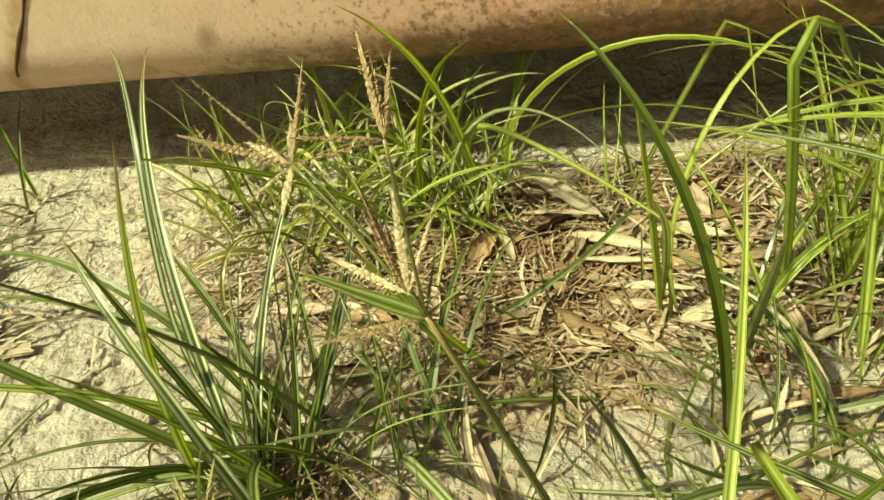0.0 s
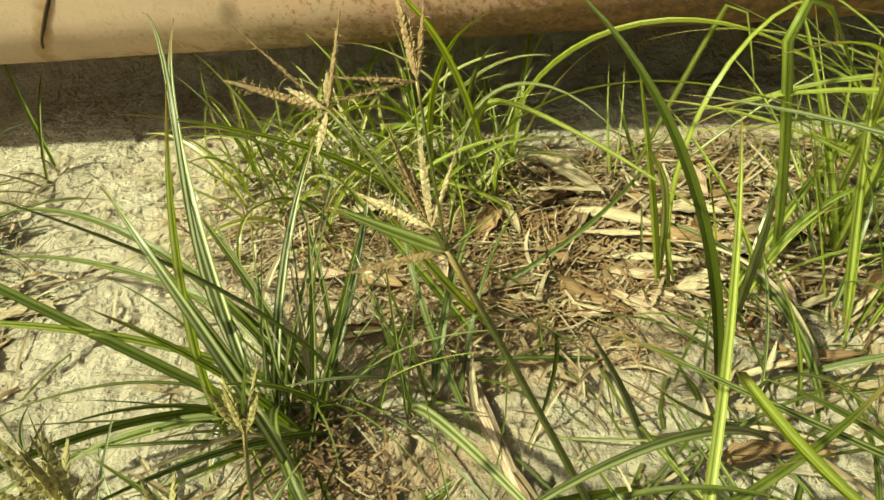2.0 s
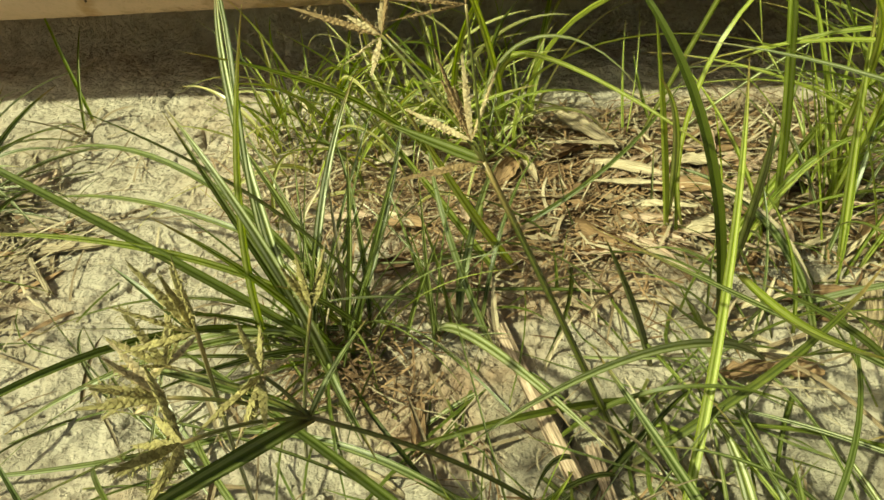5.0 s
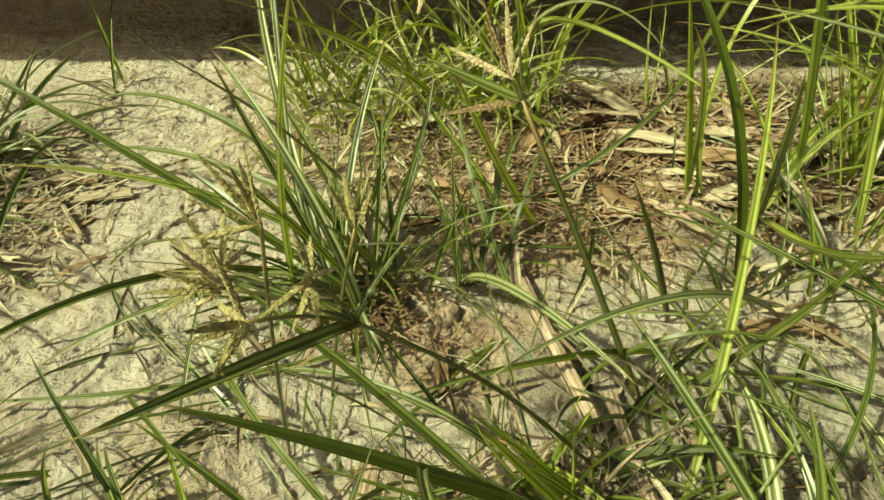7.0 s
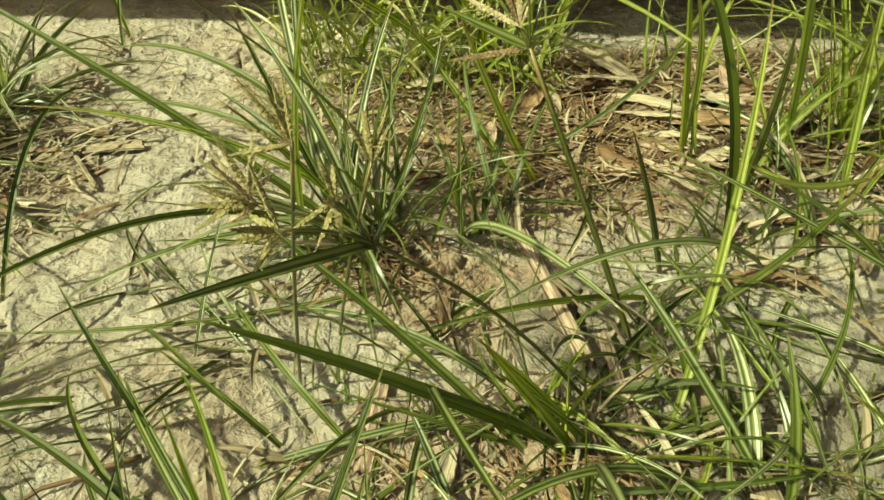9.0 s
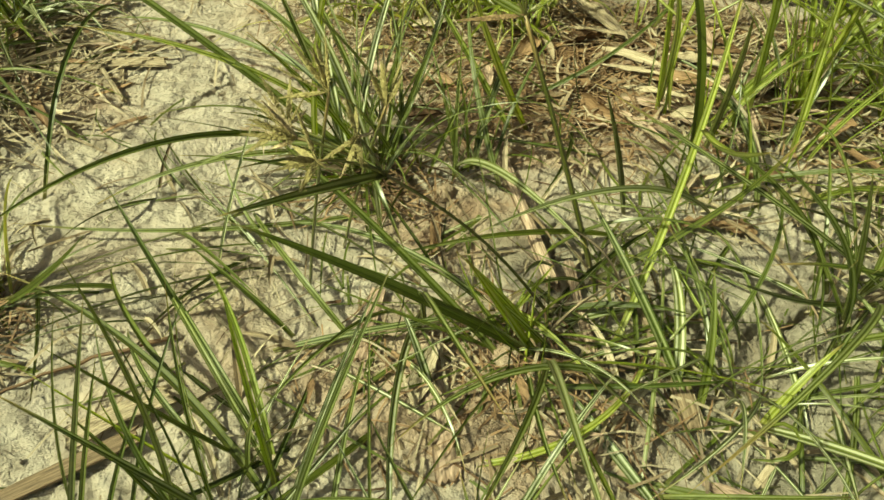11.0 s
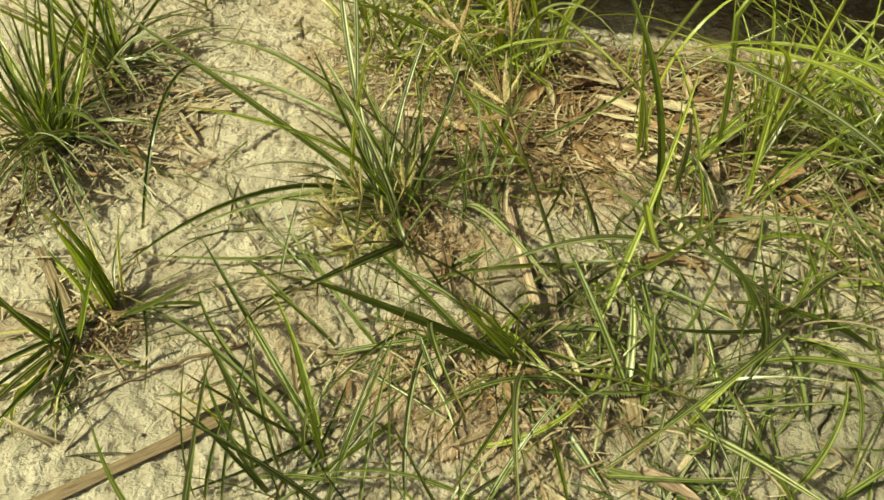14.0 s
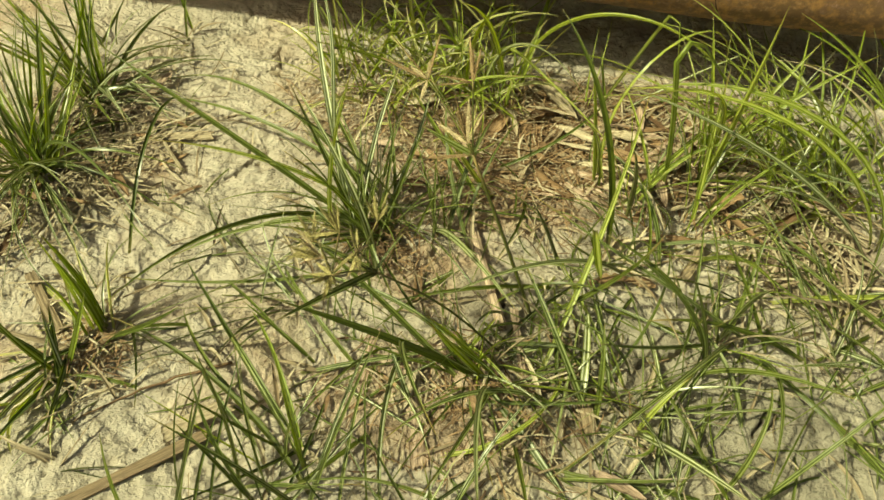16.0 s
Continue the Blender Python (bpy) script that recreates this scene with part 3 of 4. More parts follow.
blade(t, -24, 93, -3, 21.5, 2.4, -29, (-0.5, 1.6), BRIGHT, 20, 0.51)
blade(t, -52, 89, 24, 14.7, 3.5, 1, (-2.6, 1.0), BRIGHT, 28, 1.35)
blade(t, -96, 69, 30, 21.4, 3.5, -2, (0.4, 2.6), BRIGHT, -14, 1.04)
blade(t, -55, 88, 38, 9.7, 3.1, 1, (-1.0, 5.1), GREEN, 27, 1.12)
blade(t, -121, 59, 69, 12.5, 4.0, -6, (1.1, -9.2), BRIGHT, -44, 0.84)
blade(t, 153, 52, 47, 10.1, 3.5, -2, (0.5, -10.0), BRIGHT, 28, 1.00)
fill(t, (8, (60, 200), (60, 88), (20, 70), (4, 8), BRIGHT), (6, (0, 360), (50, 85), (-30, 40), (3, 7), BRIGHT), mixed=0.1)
t = sedge(0.089, 0.238, "pair of upright yellow-green blades in leaf litter")
blade(t, -145, 82, 76, 12.0, 3.0, -0, (-0.1, -0.5), BRIGHT, -36, 0.99)
blade(t, -102, 71, 37, 15.3, 3.0, -12, (0.1, 0.5), BRIGHT, -7, 0.98)
fill(t, (3, (30, 150), (70, 88), (60, 80), (3, 7), BRIGHT))
t = sedge(0.118, 0.218, "green sedge tuft standing in dry leaf litter")
blade(t, -103, 76, 54, 11.9, 3.4, -12, (-0.6, -1.2), GREEN, -1, 1.00)
blade(t, 44, 38, -8, 14.1, 3.8, 10, (-1.2, -0.5), BRIGHT, -16, 0.89)
blade(t, 38, 110, -87, 20.2, 3.4, -1, (-2.2, 1.6), BRIGHT, 20, 1.74)
blade(t, 19, 93, 114, 23.8, 3.8, 27, (1.8, 1.7), BRIGHT, -35, 0.68, kink=(0.55, -159))
fill(t, (9, (10, 160), (45, 88), (-10, 70), (5, 11), BRIGHT), (6, (180, 330), (40, 75), (-20, 30), (4, 8), GREEN))
t = sedge(0.156, 0.206, "upright yellow-green blades in dry leaf litter")
blade(t, 104, 73, 77, 11.5, 3.4, -1, (0.0, 0.0), BRIGHT, 23, 1.00)
fill(t, (8, (10, 160), (50, 88), (0, 70), (6, 11), BRIGHT))
t = sedge(-0.284, 0.357, "thin pale sprout on bare clay near the tube")
blade(t, 125, 69, 31, 10.2, 2.6, 1, (0.0, 0.7), BRIGHT, -1, 1.00)
blade(t, 95, 62, 30, 8.1, 2.2, 2, (-0.0, -0.7), GREEN, -20, 0.99)
fill(t, (4, (0, 360), (40, 85), (0, 60), (2, 5), STRAW))
t = sedge(-0.203, 0.056, "short broad-leaved green tuft on bare clay")
blade(t, 106, 78, 98, 8.3, 3.7, -0, (-0.4, 0.6), BRIGHT, -31, 1.00)
blade(t, -9, 38, 47, 11.3, 3.1, 3, (0.2, -0.5), GREEN, -50, 1.04)
blade(t, -122, 24, 5, 10.5, 2.8, -2, (0.3, -0.2), GREEN, 32, 1.00)
fill(t, (8, (98, 116), (74, 80), (90, 100), (6, 9), BRIGHT), wide=1.9, spread=0.4, mixed=0.1)
fill(t, (9, (100, 230), (10, 45), (-35, 5), (4, 8), FADED), (6, (-90, 40), (12, 35), (-30, 5), (4, 8), GREEN), wide=1.6)
t = sedge(-0.218, 0.024, "small green tuft with broad blades lying low")
blade(t, -115, 83, 96, 8.8, 3.7, -0, (0.0, 0.0), GREEN, 57, 1.03)
blade(t, -91, 29, 3, 5.2, 3.1, -10, (0.4, -0.1), GREEN, 34, 0.84)
blade(t, -61, 45, 33, 10.3, 3.1, -2, (-0.4, 0.1), SILVER, 50, 0.98)
fill(t, (6, (60, 190), (40, 75), (10, 60), (3, 6), GREEN), (5, (200, 330), (10, 40), (-30, 0), (4, 6), GREEN), (7, (150, 300), (10, 40), (-35, 0), (4, 8), FADED), wide=1.6)
t = sedge(-0.067, -0.017, "green nutsedge tuft with broad dark blades on bare clay")
blade(t, 137, 19, -1, 17.0, 3.2, 33, (2.4, -0.2), DARK, 1, 0.83)
blade(t, -179, 86, 35, 12.0, 2.5, -10, (2.9, -1.3), GREEN, 7, 1.02)
blade(t, 96, 80, 76, 9.8, 2.2, 1, (1.4, 1.2), BRIGHT, -24, 1.00)
blade(t, 136, 51, -46, 14.3, 2.2, 1, (1.4, 1.4), GREEN, -3, 0.89)
blade(t, 65, 63, 56, 8.7, 1.8, 3, (-4.3, -2.3), GREEN, -40, 0.99)
blade(t, 56, 71, 37, 11.9, 2.2, 13, (2.3, -0.9), GREEN, -22, 0.85)
blade(t, 36, 67, 65, 13.7, 2.0, 0, (-4.4, -2.7), GREEN, -61, 1.00)
blade(t, 52, 80, 62, 11.6, 1.0, 1, (-4.1, -1.8), GREEN, -59, 0.94)
blade(t, 78, 60, 24, 6.8, 1.8, 2, (-3.5, -2.1), GREEN, -27, 1.00)
blade(t, 154, 40, -34, 9.0, 2.5, -26, (-0.9, 1.7), GREEN, -2, 0.81)
blade(t, 138, 45, -40, 12.7, 2.5, -1, (1.0, 2.2), GREEN, -2, 0.86)
blade(t, -154, 71, 74, 9.7, 1.8, -1, (-0.1, 2.1), GREEN, 26, 1.01)
blade(t, 116, 45, -38, 12.2, 2.5, 22, (1.4, 1.5), BRIGHT, -5, 0.84)
blade(t, 75, 59, -9, 10.8, 2.2, 10, (2.2, -0.9), SILVER, -14, 0.80)
blade(t, 92, 43, -37, 9.0, 2.2, 5, (3.8, -0.6), GREEN, -9, 0.84)
blade(t, 97, 67, 38, 8.6, 1.2, 2, (5.3, -0.3), GREEN, -9, 1.01)
blade(t, 86, 55, 18, 9.4, 1.5, 0, (-2.7, -1.9), GREEN, -23, 1.02)
blade(t, 67, 73, 88, 13.1, 2.0, 1, (-1.4, -0.8), GREEN, -50, 0.96)
blade(t, 139, 59, 18, 8.6, 2.5, -2, (-2.9, 5.7), GREEN, -1, 1.00)
fill(t, (3, (0, 180), (10, 45), (-25, 10), (6, 11), SILVER), (8, (60, 150), (50, 85), (20, 70), (5, 10), GREEN), (5, (-60, 60), (40, 80), (0, 50), (4, 8), GREEN), (3, (160, 220), (30, 60), (0, 40), (5, 8), BRIGHT))
t = sedge(-0.113, -0.058, "single short yellow-green blade on bare clay")
blade(t, 19, 84, 70, 14.7, 2.5, 5, (0.0, 0.0), BRIGHT, 22, 1.02)
t = sedge(0.166, 0.105, "green sedge tuft with wide arching blades on shaded clay")
blade(t, 78, 61, 31, 7.4, 2.8, -3, (0.7, 1.3), GREEN, 12, 0.99)
blade(t, -121, 60, -10, 18.5, 2.8, -16, (0.7, 0.9), GREEN, -5, 0.91)
blade(t, -96, 58, 2, 12.6, 2.5, -16, (2.4, 0.4), GREEN, -43, 1.08)
blade(t, -140, 34, 41, 13.0, 2.5, -7, (0.2, 1.1), GREEN, 25, 1.05)
blade(t, -163, 73, 65, 10.2, 2.8, 0, (-0.5, -0.2), GREEN, -40, 1.00)
blade(t, -175, 46, 14, 17.5, 2.5, -30, (2.4, 1.1), GREEN, 38, 0.79)
blade(t, -108, 84, 52, 12.0, 2.8, 1, (0.3, 1.3), GREEN, 22, 1.04)
blade(t, 122, 61, 41, 4.9, 2.5, -2, (0.2, 1.0), GREEN, 31, 0.97)
blade(t, 175, 86, 27, 11.3, 2.8, -4, (-0.9, -1.0), GREEN, 61, 0.97)
blade(t, -39, 70, 27, 9.8, 3.1, 0, (-1.2, -1.4), GREEN, -37, 0.98)
blade(t, 13, 22, -1, 6.5, 1.9, 5, (-4.2, -4.5), GREEN, -13, 0.98)
fill(t, (8, (90, 270), (8, 40), (-20, 10), (7, 14), GREEN), (6, (0, 180), (40, 85), (-10, 60), (4, 9), GREEN), (9, (180, 360), (35, 75), (-70, 10), (6, 13), SILVER))
t = sedge(0.112, 0.065, "green sedge tuft with a broad glossy blade")
blade(t, 89, 51, -31, 7.8, 4.7, 4, (-2.3, -1.0), SILVER, 9, 0.81)
blade(t, -64, 57, 43, 10.9, 3.9, 4, (0.8, -1.5), SILVER, -35, 0.94)
blade(t, 125, 38, 9, 10.4, 3.9, -5, (-1.7, -1.4), GREEN, 17, 0.89)
blade(t, 95, 71, 26, 5.9, 3.5, 1, (-1.4, -1.3), GREEN, 13, 1.01)
blade(t, 172, 68, 23, 10.4, 3.1, 2, (4.6, 5.3), GREEN, 50, 1.08)
blade(t, -13, 52, -34, 7.4, 2.4, 37, (-3.2, -4.9), GREEN, 0, 1.06)
blade(t, 52, 75, 27, 4.5, 3.2, -10, (0.9, -1.5), BRIGHT, 10, 0.51)
blade(t, 43, 100, -66, 5.0, 2.4, -283, (0.8, -1.8), GREEN, 10, 0.95)
blade(t, -112, 32, 29, 6.8, 3.6, 8, (3.8, -0.2), SILVER, 10, 2.20)
fill(t, (7, (0, 200), (8, 45), (-25, 10), (6, 12), GREEN), (8, (0, 360), (35, 80), (-30, 40), (4, 9), GREEN), (9, (-120, 20), (25, 70), (-60, 10), (6, 12), SILVER))
t = sedge(-0.090, 0.097, "green tuft with long flat blades over clay")
blade(t, -149, 7, 2, 18.4, 2.5, -28, (5.2, 4.3), GREEN, 28, 0.90)
blade(t, -41, 49, 3, 11.2, 1.9, 6, (-5.3, 0.7), GREEN, -9, 0.95)
blade(t, 72, 58, 39, 7.7, 1.6, 2, (-2.4, -0.9), SILVER, -27, 0.99)
blade(t, 163, 54, 23, 5.9, 2.5, -3, (2.4, -4.0), GREEN, 12, 1.02)
fill(t, (9, (150, 230), (5, 25), (-15, 10), (8, 14), GREEN), (5, (120, 240), (15, 50), (-20, 20), (5, 9), GREEN))
t = sedge(0.081, 0.312, "tall folded yellow-green blade in leaf litter")
blade(t, -29, 70, 62, 16.3, 4.0, -20, (0.6, 0.8), BRIGHT, 30, 2.95, kink=(0.69, -139))
fill(t, (4, (30, 150), (60, 88), (20, 70), (4, 9), BRIGHT))
t = sedge(0.055, 0.109, "sedge shoot with one long dark leaning blade")
blade(t, 15, 40, 82, 11.0, 3.1, -10, (0.0, 0.0), DARK, -26, 1.87)
fill(t, (5, (0, 360), (30, 80), (-20, 40), (3, 7), GREEN))
t = sedge(0.039, 0.193, "short dark green sedge shoot on clay")
blade(t, -140, 74, 66, 9.2, 2.8, -0, (3.1, -4.0), DARK, -43, 1.00)
blade(t, 9, 28, 66, 11.5, 2.5, -3, (-3.1, 4.0), GREEN, -38, 1.45)
fill(t, (4, (40, 160), (50, 85), (30, 70), (2, 5), GREEN))
t = sedge(-0.218, 0.114, "sedge shoot with one hooked arching blade")
blade(t, 87, 47, -95, 18.5, 2.5, 15, (0.0, 0.0), GREEN, -28, 1.84)
t = sedge(-0.033, 0.307, "pale yellow-green tuft at the tube's shadow")
blade(t, -121, 62, 30, 17.0, 3.5, -13, (0.0, 0.0), BRIGHT, -59, 0.75)
fill(t, (7, (20, 200), (45, 88), (-70, 40), (7, 12), FADED), (5, (0, 360), (45, 88), (-70, 40), (6, 11), BRIGHT), wide=1.4, mixed=0.1)
t = sedge(-0.320, 0.173, "dense dark green sedge tuft on pale clay")
blade(t, 140, 66, 23, 9.9, 3.4, -0, (1.5, -0.9), BRIGHT, -4, 0.99)
blade(t, 96, 70, 70, 10.2, 2.8, 2, (0.1, 0.1), GREEN, -30, 1.00)
blade(t, -13, 62, -26, 21.1, 2.8, -31, (-0.5, 0.6), GREEN, -51, 0.89)
blade(t, -25, 51, -12, 13.2, 1.6, -12, (-1.1, 0.2), SILVER, -35, 0.98)
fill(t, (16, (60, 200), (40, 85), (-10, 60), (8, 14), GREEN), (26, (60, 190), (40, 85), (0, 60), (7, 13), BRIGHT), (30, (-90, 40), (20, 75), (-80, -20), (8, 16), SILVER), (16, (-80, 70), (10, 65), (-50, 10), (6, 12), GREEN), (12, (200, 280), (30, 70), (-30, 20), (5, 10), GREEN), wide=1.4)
t = sedge(-0.326, 0.261, "green sedge tuft with upright blades on litter")
blade(t, 153, 68, 30, 9.9, 3.1, -0, (0.1, -0.3), GREEN, 9, 1.01)
blade(t, 160, 67, 38, 10.4, 2.8, -2, (0.2, -0.1), BRIGHT, 13, 1.00)
blade(t, 174, 59, 25, 10.2, 2.5, -1, (0.3, -0.8), BRIGHT, 22, 1.00)
blade(t, -41, 44, -14, 11.1, 2.5, 5, (-0.6, 1.2), SILVER, -18, 0.92)
fill(t, (14, (80, 190), (40, 80), (10, 60), (9, 15), GREEN), (18, (90, 190), (40, 80), (10, 60), (8, 14), BRIGHT), (22, (-90, 60), (15, 70), (-70, 0), (7, 14), SILVER), (10, (-60, 40), (20, 60), (-50, 0), (6, 11), GREEN), wide=1.4)
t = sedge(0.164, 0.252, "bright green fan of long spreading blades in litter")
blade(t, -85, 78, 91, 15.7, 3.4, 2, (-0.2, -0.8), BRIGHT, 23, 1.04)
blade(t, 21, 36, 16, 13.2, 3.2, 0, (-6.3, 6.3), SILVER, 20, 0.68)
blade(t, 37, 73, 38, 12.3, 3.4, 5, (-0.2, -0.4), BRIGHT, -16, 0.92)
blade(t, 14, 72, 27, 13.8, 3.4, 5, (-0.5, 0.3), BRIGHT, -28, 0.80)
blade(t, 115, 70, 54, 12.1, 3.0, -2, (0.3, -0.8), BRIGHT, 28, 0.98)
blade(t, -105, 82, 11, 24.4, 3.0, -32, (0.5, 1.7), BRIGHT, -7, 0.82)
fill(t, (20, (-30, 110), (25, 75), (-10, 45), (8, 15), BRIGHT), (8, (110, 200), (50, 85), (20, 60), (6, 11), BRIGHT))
t = sedge(0.188, 0.065, "thin sedge shoot with leaning blades on cracked clay")
blade(t, 39, 59, 20, 9.8, 2.5, 4, (-0.8, -4.4), GREEN, 5, 1.00)
blade(t, 140, 57, 42, 9.0, 2.2, -1, (0.8, 4.4), GREEN, 42, 1.01)
blade(t, 61, 80, -48, 8.0, 2.8, 19, (-2.4, -4.2), GREEN, 0, 2.00)

# ---- sedge tufts at the edge of the view ----
t = sedge(-0.060, 0.325, "bright tuft of tangled pale blades beside the tube")
fill(t, (9, (0, 180), (50, 88), (-90, 20), (8, 14), FADED), (6, (0, 360), (45, 85), (-90, 10), (7, 12), BRIGHT), (4, (-180, 20), (45, 85), (-60, 30), (5, 10), SILVER), wide=1.4, mixed=0.1)
t = sedge(-0.02, 0.335, "yellow-green tuft of curved blades beside the tube")
fill(t, (8, (0, 360), (55, 88), (-80, 30), (7, 13), BRIGHT), (6, (0, 360), (55, 88), (-100, 20), (7, 12), FADED), wide=1.4, mixed=0.1)
t = sedge(-0.140, 0.325, "small pale tuft of thin blades on clay")
fill(t, (18, (0, 360), (55, 88), (-20, 60), (5, 10), BRIGHT))
t = sedge(-0.36, 0.33, "thin green tuft near the tube")
fill(t, (10, (0, 360), (40, 85), (-10, 50), (4, 9), GREEN))
t = sedge(0.30, 0.29, "bright green leaning tuft in the tube's shade")
fill(t, (12, (90, 220), (30, 75), (-40, 25), (9, 18), BRIGHT), wide=1.3, mixed=0.15)
t = sedge(0.215, 0.275, "bright green tuft of crossing blades in litter")
fill(t, (9, (20, 200), (35, 75), (-30, 30), (9, 16), BRIGHT), (4, (200, 340), (50, 80), (-20, 40), (6, 10), BRIGHT), wide=1.3, mixed=0.15)
t = sedge(0.02, -0.035, "green sedge tuft with low spreading blades")
fill(t, (14, (20, 200), (35, 80), (-20, 50), (4, 9), GREEN))
t = sedge(0.225, 0.075, "green sedge tuft with low arching blades")
fill(t, (14, (0, 360), (30, 80), (-40, 30), (5, 9), GREEN))

for x, y, label in ((-0.095, 0.300, "pale tangle of thin arching blades on brown litter"), (-0.045, 0.285, "yellow-green tuft of thin blades in brown litter"),
                    (0.0, 0.315, "bright tuft of fine blades beside the tube"), (-0.115, 0.345, "thin bright blades in the tube's shade")):
    t = sedge(x, y, label)
    fill(t, (5, (0, 360), (55, 88), (-80, 30), (6, 12), BRIGHT), (7, (0, 360), (50, 88), (-90, 20), (6, 11), FADED), (3, (0, 180), (60, 88), (0, 60), (4, 8), BRIGHT), (4, (0, 360), (40, 80), (-80, 0), (5, 9), FADED), wide=1.3, spread=1.6, mixed=0.1)
for x, y, label in ((-0.105, 0.345, "upright bright green blades before the dark gap under the tube"), (-0.065, 0.352, "tall thin yellow-green blades beside the tube"),
                    (-0.028, 0.350, "upright bright blades close to the tube"), (0.008, 0.345, "tall curved yellow-green blades close to the tube")):
    t = sedge(x, y, label)
    fill(t, (7, (0, 360), (72, 89), (-30, 65), (7, 12), BRIGHT), (4, (0, 360), (65, 88), (-70, 20), (8, 13), FADED), wide=1.6, spread=1.3, mixed=0.05)
for x, y in ((0.215, 0.245), (0.255, 0.270), (0.285, 0.235)):
    t = sedge(x, y, "bright green tuft of long arching blades leaning over litter")
    fill(t, (8, (140, 205), (50, 80), (-35, 15), (13, 21), BRIGHT), (5, (60, 140), (45, 80), (-20, 30), (10, 16), BRIGHT), (4, (-60, 60), (45, 75), (-30, 20), (8, 13), SILVER), wide=1.15, spread=1.2)
for x, y in ((0.255, 0.165), (0.235, 0.125)):
    t = sedge(x, y, "green tuft of low crossing blades on shaded clay")
    fill(t, (9, (90, 270), (25, 70), (-40, 20), (8, 15), GREEN), (7, (0, 360), (30, 75), (-50, 20), (6, 12), SILVER), (4, (0, 360), (20, 60), (-40, 10), (5, 9), STRAW), wide=1.2, spread=1.2)

SHOOTS = ((-0.02, 0.10), (0.02, 0.15), (0.06, 0.13), (0.15, 0.14), (0.14, 0.18), (0.06, 0.19), (0.00, 0.01),
          (0.06, 0.02), (0.12, 0.02), (-0.08, 0.03), (-0.09, 0.12), (-0.13, 0.06), (0.20, 0.15), (0.18, 0.06), (0.22, 0.11), (0.03, 0.22), (0.10, 0.16), (-0.02, 0.06),
          (-0.17, 0.02), (-0.20, 0.10), (-0.12, 0.18), (-0.16, 0.13), (-0.24, 0.15), (-0.23, 0.24), (-0.10, 0.23), (-0.27, 0.03), (-0.19, -0.03), (0.03, 0.09),
          (0.24, 0.03), (0.17, 0.11), (0.20, 0.00), (0.15, 0.045), (0.08, 0.06), (0.10, -0.01), (0.05, -0.03), (0.28, 0.12), (-0.04, 0.02), (-0.06, 0.06),
          (0.13, 0.04), (0.17, 0.02), (0.14, -0.02), (0.03, 0.12))
for x, y in SHOOTS:
    t = sedge(x, y, "thin sedge shoots with fine arching blades over clay")
    thin = -0.3 < x < -0.09
    low = x < -0.04 or y < 0.05
    fill(t, (R.randint(2, 3) if thin else R.randint(3, 4), (0, 360), (8, 35) if low else (15, 65), (-45, 5) if low else (-60, 15), (5, 10) if thin else (6, 13), R.choice((GREEN, SILVER, GREEN, DARK))), wide=1.0 if thin else 1.4)

# ---- nutsedge flower stalks ----


def spikelet_mesh(rng, length, width=0.0021):
    """A flat spikelet along +x: two ranks of overlapping pointed scales, with thin curling threads."""
    verts, faces, uvs = [], [], []
    n = max(14, int(length / 0.0007))
    for i in range(n):
        s = i / n
        side = 1 if i % 2 else -1
        w = width * 0.5 * min(1, 0.55 + 2.2 * s) * min(1, 0.22 + 1.5 * (1 - s))
        x = s * length
        b = len(verts)
        tip = x + 0.0028 * rng.uniform(0.85, 1.1)
        verts += [(x, -side * w * 0.15, 0), (x + 0.0012, side * w * 0.85, w * 0.32), (x + 0.0012, side * w * 0.85, -w * 0.32), (tip, side * w * rng.uniform(0.6, 1.1), w * rng.uniform(-0.3, 0.3)), (x + 0.0014, -side * w * 0.25, w * 0.36), (x + 0.0014, -side * w * 0.25, -w * 0.36)]
        faces += [(b, b + 1, b + 4), (b, b + 5, b + 2), (b, b + 2, b + 1), (b + 1, b + 3, b + 4), (b + 2, b + 5, b + 3), (b + 1, b + 2, b + 3), (b + 4, b + 3, b + 5), (b, b + 4, b + 5)]
        uvs += [(s, 0), (s, 0.5), (s, 0.5), (s, 1), (s, 0.2), (s, 0.2)]
    for i in range(int(length * width * 620000)):
        x, side = rng.uniform(0.1, 0.95) * length, rng.choice((-1, 1))
        p = Vector((x, side * width * 0.4, 0))
        d = Vector((rng.uniform(-0.2, 1.2), side, rng.uniform(-0.7, 0.7))).normalized()
        bend = Vector((rng.uniform(-1, 1), rng.uniform(-1, 1), rng.uniform(-1, 1)))
        prev = None
        for k in range(5):
            b = len(verts)
            r = 0.0001 * (1 - k / 7)
            verts += [p + Vector((r, 0, 0)), p + Vector((-r, 0, r)), p + Vector((-r, 0, -r))]
            uvs += [(0.5, 0.9)] * 3
            if prev is not None:
                for m in range(3):
                    faces.append((prev + m, prev + (m + 1) % 3, b + (m + 1) % 3, b + m))
            prev = b
            p = p + d * rng.uniform(0.0002, 0.0006)
            d = (d + bend * 0.6).normalized()
    return mesh_of("spikelet", verts, faces, uvs, False)


def spikelet(head, at, az, el, length, tone, rng, width=0.0021):
    ob = part("spikelet", spikelet_mesh(rng, length / 100, width), tone, head)
    ob.location = at
    ob.rotation_euler = (radians(rng.uniform(-60, 60)), -radians(el), radians(az))
    return ob


def arc(a, b, sag, n=10):
    a, b = Vector(a), Vector(b)
    return [a.lerp(b, i / n) + Vector((0, 0, sag)) * math.sin(math.pi * i / n) for i in range(n + 1)]


